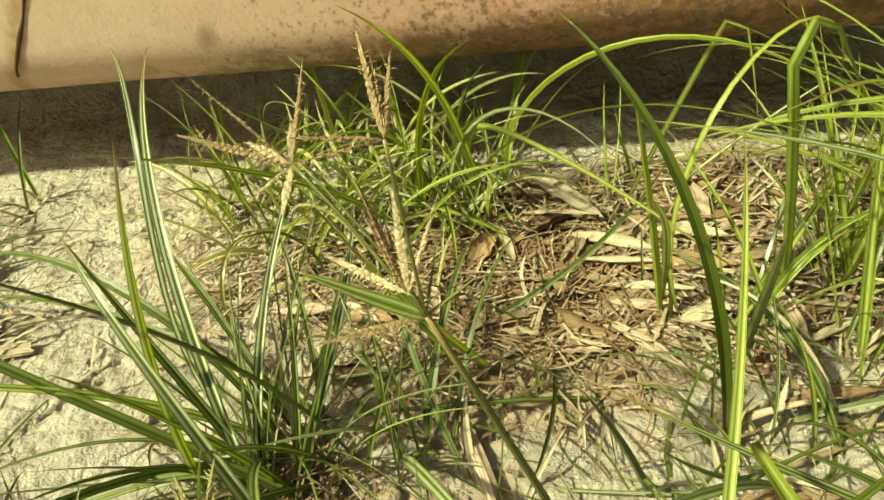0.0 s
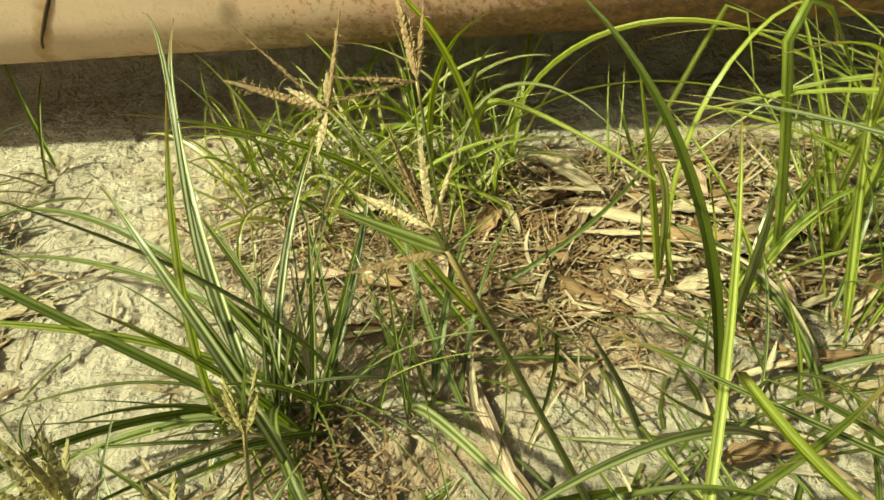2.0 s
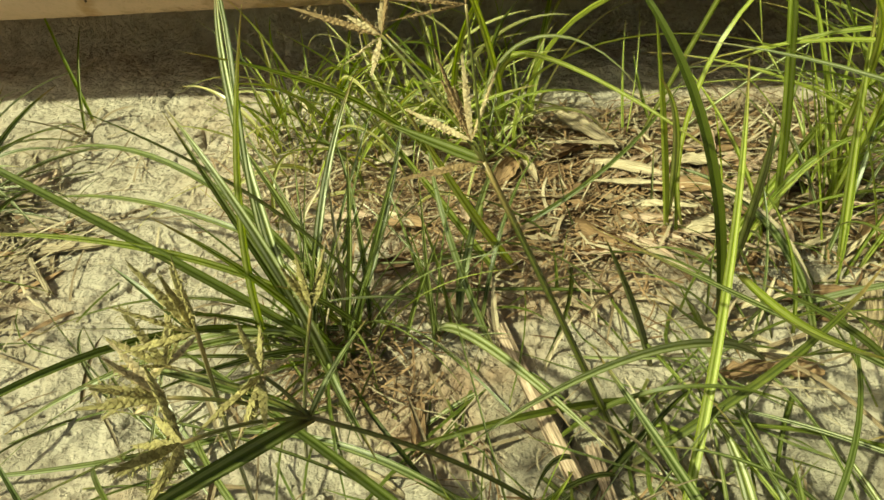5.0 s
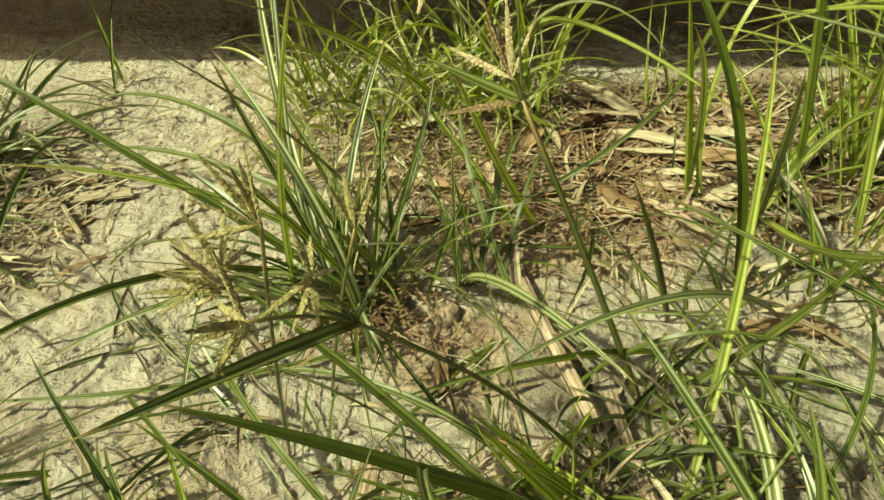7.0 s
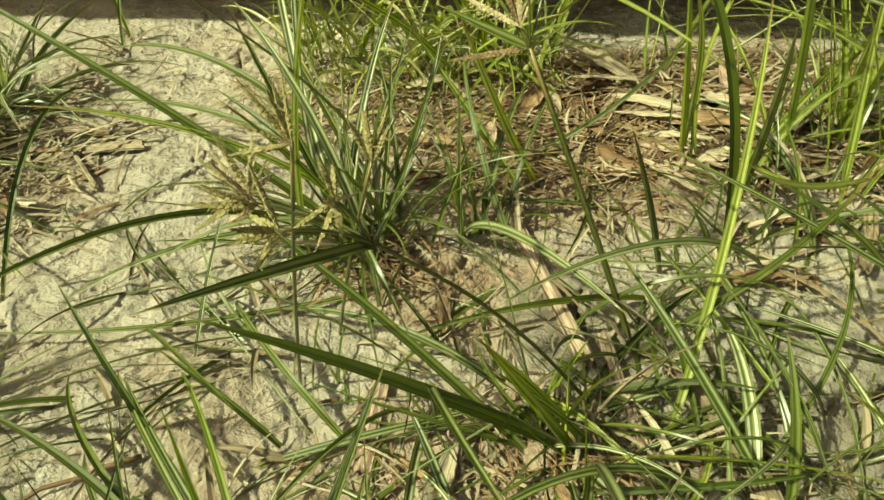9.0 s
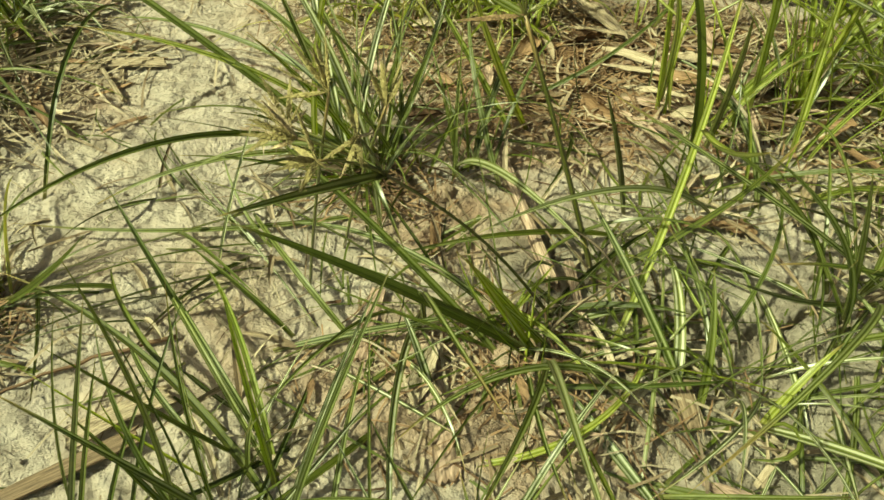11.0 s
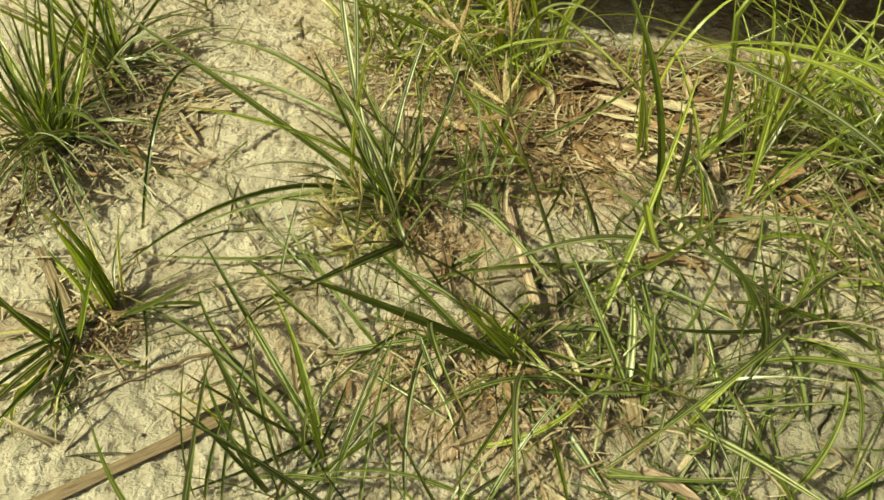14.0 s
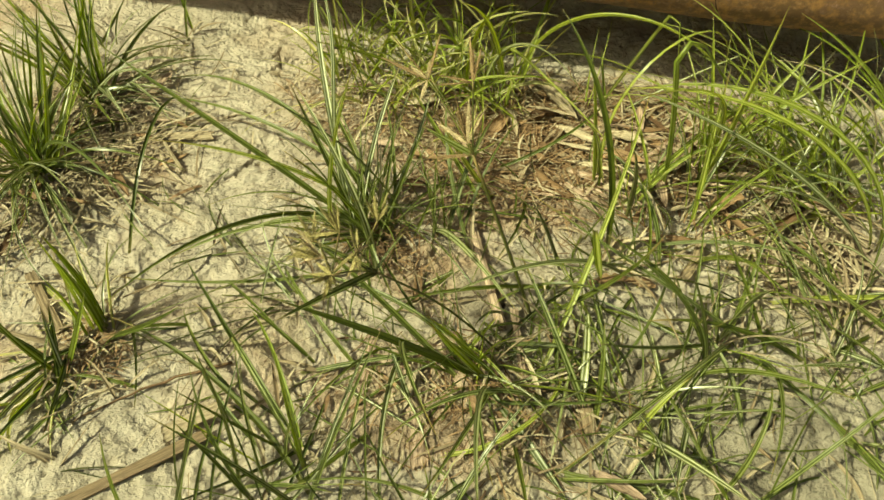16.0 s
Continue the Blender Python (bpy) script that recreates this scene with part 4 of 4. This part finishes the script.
def stalk(foot, tip, sag, label, thick=0.0008):
    h = thing("nutsedge_flower_stalk", (foot[0], foot[1], 0), label, "flower stalk", "nutsedge flowers")
    base = Vector((foot[0], foot[1], 0))
    pts = [p - base for p in arc((foot[0], foot[1], -0.002), tip, sag, 14)]
    part("stem", tube(pts, [thick * (1 - 0.35 * i / 14) for i in range(15)], 3), STEM, h)
    return h, pts[-1]


def ray_to(h, a, b, thick=0.00045, sag=0.002):
    return part("ray", tube(arc(a, b, sag, 8), [thick] * 9, 5, "ray"), STEM, h)


def bract(h, at, az, e0, e1, length, width, tone, roll=0):
    pts = [p + at for p in spine(az, e0, e1, length / 100, 0, 1.0, None, 12)]
    part("bract", ribbon(pts, width / 1000, roll, taper=2.2, foot=0.8, name="bract"), tone, h)


rng = random.Random(3)
h, top = stalk((0.056, 0.113), (0.0130, 0.1342, 0.1105), 0.002, "tall nutsedge stalk with brown feathery spikelets in an umbel", 0.0015)
bract(h, top, 170, 20, 24, 3.0, 3.6, GREEN, 30)
bract(h, top, 29, 20, 22, 1.5, 1.6, GREEN, 20)
bract(h, top, 75, 40, 50, 2.0, 1.2, GREEN, 40)
hub = top + Vector((-0.003, 0.001, 0.006))
first_ray = ray_to(h, top, hub)
for az, el, ln, tone in ((122, 48, 2.5, SPIKE), (98, 50, 2.2, PALE), (62, 43, 2.1, PALE), (160, 20, 1.9, PALE), (127, 46, 1.7, SPIKE), (112, 40, 1.5, SPIKE)):
    spikelet(first_ray, hub, az, el, ln, tone, rng)
spikelet(h, top, -167, -3, 2.3, SPIKE, rng)
second = top + Vector((-0.0269, 0.0205, 0.0282))
second_ray = ray_to(h, top, second, 0.0005)
ray_to(h, top + Vector((0.001, 0, 0)), second + Vector((0.001, 0.001, 0)), 0.0003, 0.003)
for az, el, ln, tone in ((153, 37, 2.9, SPIKE), (174, 19, 2.5, SPIKE), (76, 48, 2.2, SPIKE), (-150, -22, 1.1, PALE), (-112, -45, 1.0, PALE), (165, 28, 1.0, PALE), (90, 45, 0.8, PALE)):
    spikelet(second_ray, second, az, el, ln, tone, rng)
third = top + Vector((-0.0019, 0.0065, 0.0404))
third_ray = ray_to(h, top, third, 0.0004, 0.0)
for az, el, ln, tone in ((107, 50, 2.0, SPIKE), (79, 48, 1.5, SPIKE), (100, 49, 1.4, SPIKE), (-177, 9, 1.6, SPIKE), (-168, -4, 1.7, SPIKE)):
    spikelet(third_ray, third, az, el, ln, tone, rng)

h, top = stalk((0.040, 0.085), (-0.022, 0.064, 0.094), 0.010, "leaning nutsedge stalk with straw-coloured spread spikelets", 0.0009)
bract(h, top, -115, 30, 28, 6.5, 4.0, GREEN, 20)
bract(h, top, 170, 25, -10, 5.0, 3.0, GREEN, 10)
bract(h, top, 60, 40, 10, 2.5, 2.0, GREEN, 10)
for dx, dy, dz in ((-0.022, -0.008, 0.018), (-0.012, -0.020, 0.022), (-0.030, 0.004, 0.012), (-0.008, 0.002, 0.012)):
    end = top + Vector((dx, dy, dz))
    ray = ray_to(h, top, end)
    for _ in range(9):
        spikelet(ray, end, rng.uniform(60, 300), rng.uniform(-35, 65), rng.uniform(0.8, 1.6), rng.choice((STRAWY, STRAWY, STRAWY, PALE)), rng, 0.0020)

h, top = stalk((-0.060, 0.110), (-0.028, 0.092, 0.098), 0.004, "slim nutsedge stalk with a few pale spikelets")
bract(h, top, 60, 70, 60, 2.0, 1.5, GREEN)
for az, el, ln in ((110, 70, 1.8), (60, 55, 2.0), (150, 60, 1.6), (20, 60, 1.5), (90, 85, 1.9), (130, 40, 1.2)):
    spikelet(h, top, az, el, ln * 0.75, STRAWY, rng, 0.0020)

h, top = stalk((-0.068, 0.082), (-0.034, 0.060, 0.126), 0.004, "slim nutsedge stalk with straw-coloured spikelets")
bract(h, top, 150, 20, 10, 2.4, 1.6, GREEN)
for az, el, ln in ((150, 40, 2.2), (175, 20, 2.0), (120, 50, 1.6), (200, 0, 1.6), (80, 80, 2.0), (140, 65, 1.5)):
    spikelet(h, top, az, el, ln * 0.75, STRAWY, rng, 0.0020)


# ---- fallen canes and leaves ----
def split_cane(a, b, width, thick, label, tone, name="split_cane", bow=0.0, wave=0.0006, lift=0.0022):
    """A strip of dry cane: shallow channelled section with ragged fibres at its ends."""
    a, b = Vector((*a, lift)), Vector((*b, lift))
    n, m = 22, 9
    d = (b - a).normalized()
    side = Vector((-d.y, d.x, 0))
    verts, uvs, faces = [], [], []
    rg = random.Random(int(width * 1e6))
    frayed = [(rg.uniform(0, 0.05), rg.uniform(0, 0.05)) for _ in range(m)]
    for layer in (0, 1):
        for i in range(n + 1):
            for k in range(m):
                s = i / n
                s = frayed[k][0] + s * (1 - frayed[k][0] - frayed[k][1])
                v = k / (m - 1) - 0.5
                p = a.lerp(b, s) + side * v * width * (1 + 0.06 * math.sin(9 * s + 1)) + side * bow * math.sin(math.pi * s)
                z = thick * (1 - 2.2 * v * v) + wave * math.sin(17 * v + 5 * s)
                verts.append(p + Vector((0, 0, z - (thick * 0.7 if layer else 0))))
                uvs.append((k / (m - 1), s * 4))
    w = (n + 1) * m
    for i in range(n):
        for k in range(m - 1):
            q = i * m + k
            faces += [(q, q + m, q + m + 1, q + 1), (w + q, w + q + 1, w + q + m + 1, w + q + m)]
    rim = [i * m for i in range(n + 1)], [i * m + m - 1 for i in range(n + 1)], list(range(m)), [n * m + k for k in range(m)]
    for line, flip in zip(rim, (0, 1, 1, 0)):
        for p, q in zip(line, line[1:]):
            f = (p, q, w + q, w + p)
            faces.append(f[::-1] if flip else f)
    return tagged(part(name, mesh_of(name, verts, faces, uvs), tone), label, "cane strip")


split_cane((-0.190, -0.062), (-0.108, 0.006), 0.0068, 0.0020, "long flat strip of split dry cane on clay", BAMBOO)
split_cane((-0.134, -0.003), (-0.102, 0.022), 0.009, 0.0015, "yellowish dry leaf strip lying on a cane", STRAW, "dry_leaf_strip", 0.002, 0.001, 0.0045)
split_cane((0.006, 0.180), (0.040, 0.098), 0.0058, 0.0048, "pinkish dry cane stick with split end", PINKISH, "dry_stick")
split_cane((0.044, 0.116), (0.057, 0.066), 0.0045, 0.0020, "splintered pinkish cane sliver under grass", PINKISH, "cane_sliver")
split_cane((0.072, 0.100), (0.096, 0.040), 0.0080, 0.0016, "broad pale dry leaf strip on clay", STRAW, "dry_leaf_strip", 0.003)
split_cane((-0.037, 0.086), (-0.036, 0.048), 0.0062, 0.0020, "pinkish brown flat strip of split cane", PINKISH)
split_cane((-0.020, 0.132), (-0.016, 0.108), 0.0055, 0.0015, "short brown cane chip under blades", LITTER, "cane_chip")
split_cane((-0.274, 0.086), (-0.226, 0.046), 0.0065, 0.0015, "pale dry leaf strip between tufts", STRAW, "dry_leaf_strip")
split_cane((-0.262, 0.238), (-0.212, 0.190), 0.0028, 0.0020, "thin pale dry stem on clay", STRAW, "fallen_straw")
split_cane((-0.262, 0.215), (-0.205, 0.232), 0.0090, 0.0018, "broken pale leaf sheath on clay", STRAW, "leaf_sheath", 0.003)
split_cane((0.062, 0.015), (0.050, -0.030), 0.0075, 0.0015, "flat pale leaf strip among straw", STRAW, "dry_leaf_strip")
split_cane((-0.01, 0.052), (0.008, 0.006), 0.0095, 0.0015, "broad pinkish dry leaf strip among straw", PINKISH, "dry_leaf_strip", 0.002)
split_cane((0.160, 0.190), (0.145, 0.150), 0.0060, 0.0015, "pale leaf strip propped in litter", STRAW, "dry_leaf_strip", 0.002, 0.001, 0.008)


def dry_leaf_mesh(length, width, cup, bend, seed, open_end=False):
    """A lance-shaped dead leaf, rolled across by cup degrees and bent along by bend degrees."""
    rg = random.Random(seed)
    n, m = 12, 7
    verts, uvs, faces = [], [], []
    wob = [rg.uniform(-1, 1) for _ in range(n + 1)]
    for layer in (0, 1):
        p, a = Vector((0, 0, 0)), radians(bend) / 2
        for i in range(n + 1):
            s = i / n
            w = width * max(0.03, math.sin(math.pi * ((0.42 + 0.54 * s) if open_end else (0.05 + 0.93 * s))) ** 0.75) * (1 + 0.13 * wob[i])
            for k in range(m):
                v = k / (m - 1) - 0.5
                c = radians(cup * (0.7 + 0.5 * s))
                r = w / max(0.05, c)
                y, z = r * math.sin(v * c), r * (1 - math.cos(v * c)) + 0.0009 * wob[(i * 2 + k * 3) % n]
                verts.append(p + Vector((-math.sin(a) * z, y, math.cos(a) * z - 0.0003 * layer)))
                uvs.append((k / (m - 1), s))
            p = p + Vector((math.cos(a), 0, math.sin(a))) * (length / n)
            a -= radians(bend) / n
    w = (n + 1) * m
    for i in range(n):
        for k in range(m - 1):
            q = i * m + k
            faces += [(q, q + m, q + m + 1, q + 1), (w + q, w + q + 1, w + q + m + 1, w + q + m)]
        for k, fl in ((0, 0), (m - 1, 1)):
            f = (i * m + k, i * m + k + m, w + i * m + k + m, w + i * m + k)
            faces.append(f[::-1] if fl else f)
    return mesh_of("dry_leaf", verts, faces, uvs)


def dry_leaf(x, y, yaw, length, width, cup, bend, tone, label, tip=0.0, roll=0.0, z=0.001, open_end=False):
    ob = part("dry_leaf", dry_leaf_mesh(length / 100, width / 100, cup, bend, int(x * 1e4) + 77, open_end), tone)
    ob.matrix_basis = pose(x, y, z, roll, -tip, yaw)
    return tagged(ob, label, "dry leaf", "fallen dry leaves")


dry_leaf(0.044, 0.226, -16, 3.2, 2.5, 250, 10, LITTER, "rolled grey-brown dry leaf with open hollow end", 0, 25, 0.001, True)
dry_leaf(0.030, 0.288, 25, 3.0, 1.5, 150, 12, LITTER, "curled brown dry leaf leaning on stubble", 6, -20, 0.003)
dry_leaf(0.038, 0.330, -48, 5.0, 0.9, 60, 15, STRAW, "pale narrow dry leaf leaning on stubble", -4, 20, 0.012)
dry_leaf(0.088, 0.142, 12, 3.1, 1.0, 120, 25, LITTER, "reddish-brown dry leaf on clay", 4, -20, 0.002)
dry_leaf(-0.055, 0.205, 5, 2.6, 1.2, 230, 40, LITTER, "curled brown leaf beside a tuft", 5, 30, 0.003)
dry_leaf(-0.052, 0.240, -15, 2.6, 1.1, 130, 20, LITTER, "curled brown leaf on pinkish soil", 5, 0, 0.003)
dry_leaf(0.080, 0.262, -8, 4.4, 1.0, 70, 20, LITTER, "brown lance-shaped bamboo leaf in litter", 3, 15, 0.005)
dry_leaf(0.095, 0.285, -20, 3.2, 1.0, 60, 20, STRAW, "pale lance-shaped bamboo leaf in litter", 3, 0, 0.006)
dry_leaf(0.005, 0.268, 60, 2.4, 1.3, 140, 50, LITTER, "dark curled leaf at the foot of stubble", 10, 20, 0.003)
dry_leaf(0.118, 0.185, 8, 4.0, 0.6, 100, 10, LITTER, "narrow dark brown leaf on clay", 2, 0, 0.002)
dry_leaf(0.205, 0.205, 40, 3.0, 1.1, 220, 40, LITTER, "dark curled leaf beside a tuft", 12, 20, 0.004)
dry_leaf(0.165, 0.215, 30, 3.0, 1.4, 120, 40, LITTER, "hollow curled brown leaf in litter", 10, -10, 0.004)
dry_leaf(0.115, 0.150, -10, 1.6, 0.9, 80, 30, LITTER, "small orange-brown leaf scrap on clay", 2, 0, 0.002)
dry_leaf(-0.012, 0.030, 80, 3.4, 0.9, 60, 20, STRAW, "pale dry leaf among straw", 2, 0, 0.003)
rl = random.Random(5)
for k in range(150):
    if k < 85:
        x, y = 0.115 + rl.gauss(0, 0.050), 0.262 + rl.gauss(0, 0.024)
    elif k >= 120:
        x, y = 0.02 + rl.gauss(0, 0.075), 0.262 + rl.gauss(0, 0.030)
    elif k < 92:
        x, y = 0.03 + rl.gauss(0, 0.05), 0.03 + rl.gauss(0, 0.026)
    else:
        x, y = -0.30 + rl.gauss(0, 0.03), 0.21 + rl.gauss(0, 0.05)
    dry_leaf(x, y, rl.gauss(-5, 45), rl.uniform(1.5, 4.6), rl.uniform(0.2, 0.75), rl.uniform(20, 110), rl.uniform(0, 25), rl.choice((STRAW, STRAW, LITTER, PINKISH)), "narrow dry bamboo leaf lying in litter", rl.uniform(-3, 8), rl.uniform(-30, 30), rl.uniform(0.001, 0.008))


# ---- straw, fibres and crumbs that nobody could count ----
def straw_layer(name, label, tone, zones, seed):
    rg = random.Random(seed)
    verts, faces, uvs = [], [], []
    for cx, cy, sx, sy, n, l0, l1, wd in zones:
        for _ in range(n):
            p = Vector((rg.gauss(cx, sx), rg.gauss(cy, sy), rg.uniform(0.0008, 0.006)))
            az, el = rg.uniform(0, 6.283), rg.uniform(-0.12, 0.2)
            ln, w, turn, droop = rg.uniform(l0, l1), wd * rg.uniform(0.5, 1.3), rg.gauss(0, 0.5), rg.uniform(-0.5, 0.05)
            for i in range(5):
                b = len(verts)
                d = Vector((math.cos(az), math.sin(az), math.sin(el)))
                sd = Vector((-math.sin(az), math.cos(az), rg.uniform(-0.3, 0.3))) * w * (1 if i < 4 else 0.3)
                verts += [p - sd, p + sd, p - Vector((0, 0, w * 0.5))]
                uvs += [(0, i / 4), (1, i / 4), (0.5, i / 4)]
                if i:
                    for k in range(3):
                        faces.append((b - 3 + k, b - 3 + (k + 1) % 3, b + (k + 1) % 3, b + k))
                p = p + d * (ln / 4)
                p.z = max(p.z, 0.0006)
                az += turn / 4
                el += droop / 4
    return tagged(part(name, mesh_of(name, verts, faces, uvs, False), tone), label, "straw litter", kind="stuff")


straw_layer("straw_litter", "tangled dry straw and leaf fibres on soil", STRAW,
            [(0.09, 0.318, 0.065, 0.016, 420, 0.008, 0.04, 0.0006), (0.115, 0.262, 0.055, 0.026, 340, 0.008, 0.045, 0.0007), (0.03, 0.035, 0.045, 0.026, 100, 0.008, 0.04, 0.0006), (0.0, 0.05, 0.07, 0.05, 130, 0.006, 0.04, 0.0003),
             (-0.05, 0.29, 0.06, 0.025, 420, 0.008, 0.035, 0.0006), (0.0, 0.24, 0.06, 0.03, 200, 0.008, 0.035, 0.0005), (-0.31, 0.20, 0.04, 0.055, 700, 0.01, 0.06, 0.0006),
             (0.22, 0.20, 0.03, 0.03, 260, 0.01, 0.045, 0.0007), (0.0, 0.15, 0.16, 0.11, 200, 0.008, 0.05, 0.0003), (-0.215, 0.04, 0.025, 0.02, 90, 0.008, 0.03, 0.0006)], 21)
straw_layer("matted_grass", "matted thin green blades lying low over clay", GREEN,
            [(0.13, 0.05, 0.07, 0.05, 36, 0.03, 0.08, 0.0006), (0.02, 0.05, 0.06, 0.04, 30, 0.03, 0.07, 0.0006), (0.20, 0.17, 0.05, 0.05, 40, 0.03, 0.08, 0.0006),
             (-0.06, 0.11, 0.08, 0.05, 24, 0.03, 0.07, 0.0005), (0.06, 0.14, 0.06, 0.04, 30, 0.03, 0.07, 0.0005)], 25)
straw_layer("broad_straw", "flat shreds of dry bamboo leaf on soil", LITTER,
            [(0.12, 0.258, 0.05, 0.024, 110, 0.008, 0.03, 0.0019), (0.02, 0.038, 0.05, 0.026, 12, 0.008, 0.025, 0.0012), (0.10, 0.315, 0.06, 0.015, 60, 0.008, 0.03, 0.0015), (-0.30, 0.21, 0.03, 0.04, 30, 0.008, 0.03, 0.0015)], 23)
straw_layer("leaf_fibres", "reddish brown rotting fibres on soil", LITTER,
            [(0.08, 0.32, 0.07, 0.016, 500, 0.008, 0.03, 0.0004), (0.03, 0.275, 0.030, 0.020, 520, 0.008, 0.03, 0.0004), (-0.05, 0.285, 0.050, 0.024, 520, 0.008, 0.03, 0.0004), (0.03, 0.235, 0.05, 0.025, 380, 0.006, 0.03, 0.0004),
             (0.0, 0.225, 0.035, 0.02, 220, 0.006, 0.025, 0.0004), (0.02, 0.045, 0.045, 0.03, 260, 0.006, 0.03, 0.00033), (-0.05, 0.15, 0.02, 0.015, 140, 0.008, 0.025, 0.0004), (0.14, 0.24, 0.05, 0.03, 260, 0.01, 0.03, 0.0005), (-0.200, 0.042, 0.010, 0.008, 150, 0.006, 0.022, 0.0004)], 22)


def crumbs():
    rg = random.Random(31)
    verts, faces = [], []
    for _ in range(1500):
        x, y = rg.uniform(-0.40, 0.32), rg.uniform(-0.08, 0.42)
        r = 0.0007 * rg.lognormvariate(0, 0.5)
        b = len(verts)
        for q in ((1, 0, 0), (-1, 0, 0), (0, 1, 0), (0, -1, 0), (0, 0, 0.8), (0, 0, -0.6)):
            verts.append((x + q[0] * r * rg.uniform(0.6, 1.3), y + q[1] * r * rg.uniform(0.6, 1.3), 0.0004 + q[2] * r))
        for i, j in ((0, 2), (2, 1), (1, 3), (3, 0)):
            faces += [(b + i, b + j, b + 4), (b + j, b + i, b + 5)]
    tagged(part("clay_crumbs", mesh_of("clay_crumbs", verts, faces), SOIL), "loose crumbs of pale dry clay", "clay crumbs", kind="stuff")


crumbs()


def dry_twig(a, b, bow, thick, label, tone=LITTER):
    """A thin dead stem lying on the clay, bowed sideways."""
    a, b = Vector((*a, 0.0016)), Vector((*b, 0.0016))
    side = Vector((a.y - b.y, b.x - a.x, 0)).normalized()
    pts = [a.lerp(b, i / 14) + side * (bow * math.sin(math.pi * i / 14) + 0.0006 * math.sin(i * 2.3)) + Vector((0, 0, 0.0005 * math.sin(i * 1.7))) for i in range(15)]
    tagged(part("dry_twig", tube(pts, [thick * (1 - 0.6 * i / 14) for i in range(15)], 5, "dry_twig"), tone), label, "twig", "fallen twigs")


dry_twig((-0.115, 0.048), (-0.190, -0.004), -0.004, 0.0011, "long thin brown dead stem lying curved on clay")
dry_twig((-0.223, 0.021), (-0.188, -0.006), 0.007, 0.0009, "thin curved root lying on bare clay", STRAW)
dry_twig((-0.205, 0.000), (-0.195, -0.018), 0.0, 0.0016, "short flat brown stick on bare clay", BAMBOO)
dry_twig((-0.262, 0.238), (-0.150, 0.252), 0.006, 0.0008, "thin dry runner lying across clay", STRAW)
dry_twig((-0.02, 0.252), (0.075, 0.240), 0.002, 0.0013, "straight pale dead stem in brown litter", STRAW)
dry_twig((0.02, 0.262), (0.125, 0.268), -0.002, 0.0011, "long pale dead stem in leaf litter", STRAW)


def clay_clod(x, y, size, seed):
    rg = random.Random(seed)
    bm = bmesh.new()
    bmesh.ops.create_icosphere(bm, subdivisions=4, radius=1)
    for v in bm.verts:
        n = noise.noise(v.co * 1.3 + Vector((seed, 0, 0))) * 0.35 + noise.noise(v.co * 4 + Vector((0, seed, 0))) * 0.12
        v.co *= 1 + n
        v.co.x *= 1.25
        v.co.z *= 0.75
    me = bpy.data.meshes.new("clay_clod")
    bm.to_mesh(me)
    bm.free()
    me.polygons.foreach_set("use_smooth", [True] * len(me.polygons))
    ob = part("clay_clod", me, SOIL)
    ob.matrix_basis = pose(x, y, size * 0.35, 0, 0, rg.uniform(0, 360)) @ Matrix.Scale(size, 4)
    tagged(ob, "rounded lump of dry pale clay on the ground", "clay clod", "clay clods")


for x, y, size in ((-0.140, 0.374, 0.009), (-0.152, 0.366, 0.006), (0.022, 0.062, 0.005), (0.010, 0.079, 0.006), (-0.02, 0.150, 0.005), (0.055, 0.335, 0.008), (-0.175, 0.300, 0.004), (0.175, 0.135, 0.005)):
    clay_clod(x, y, size, int(1000 * abs(x) + 7))
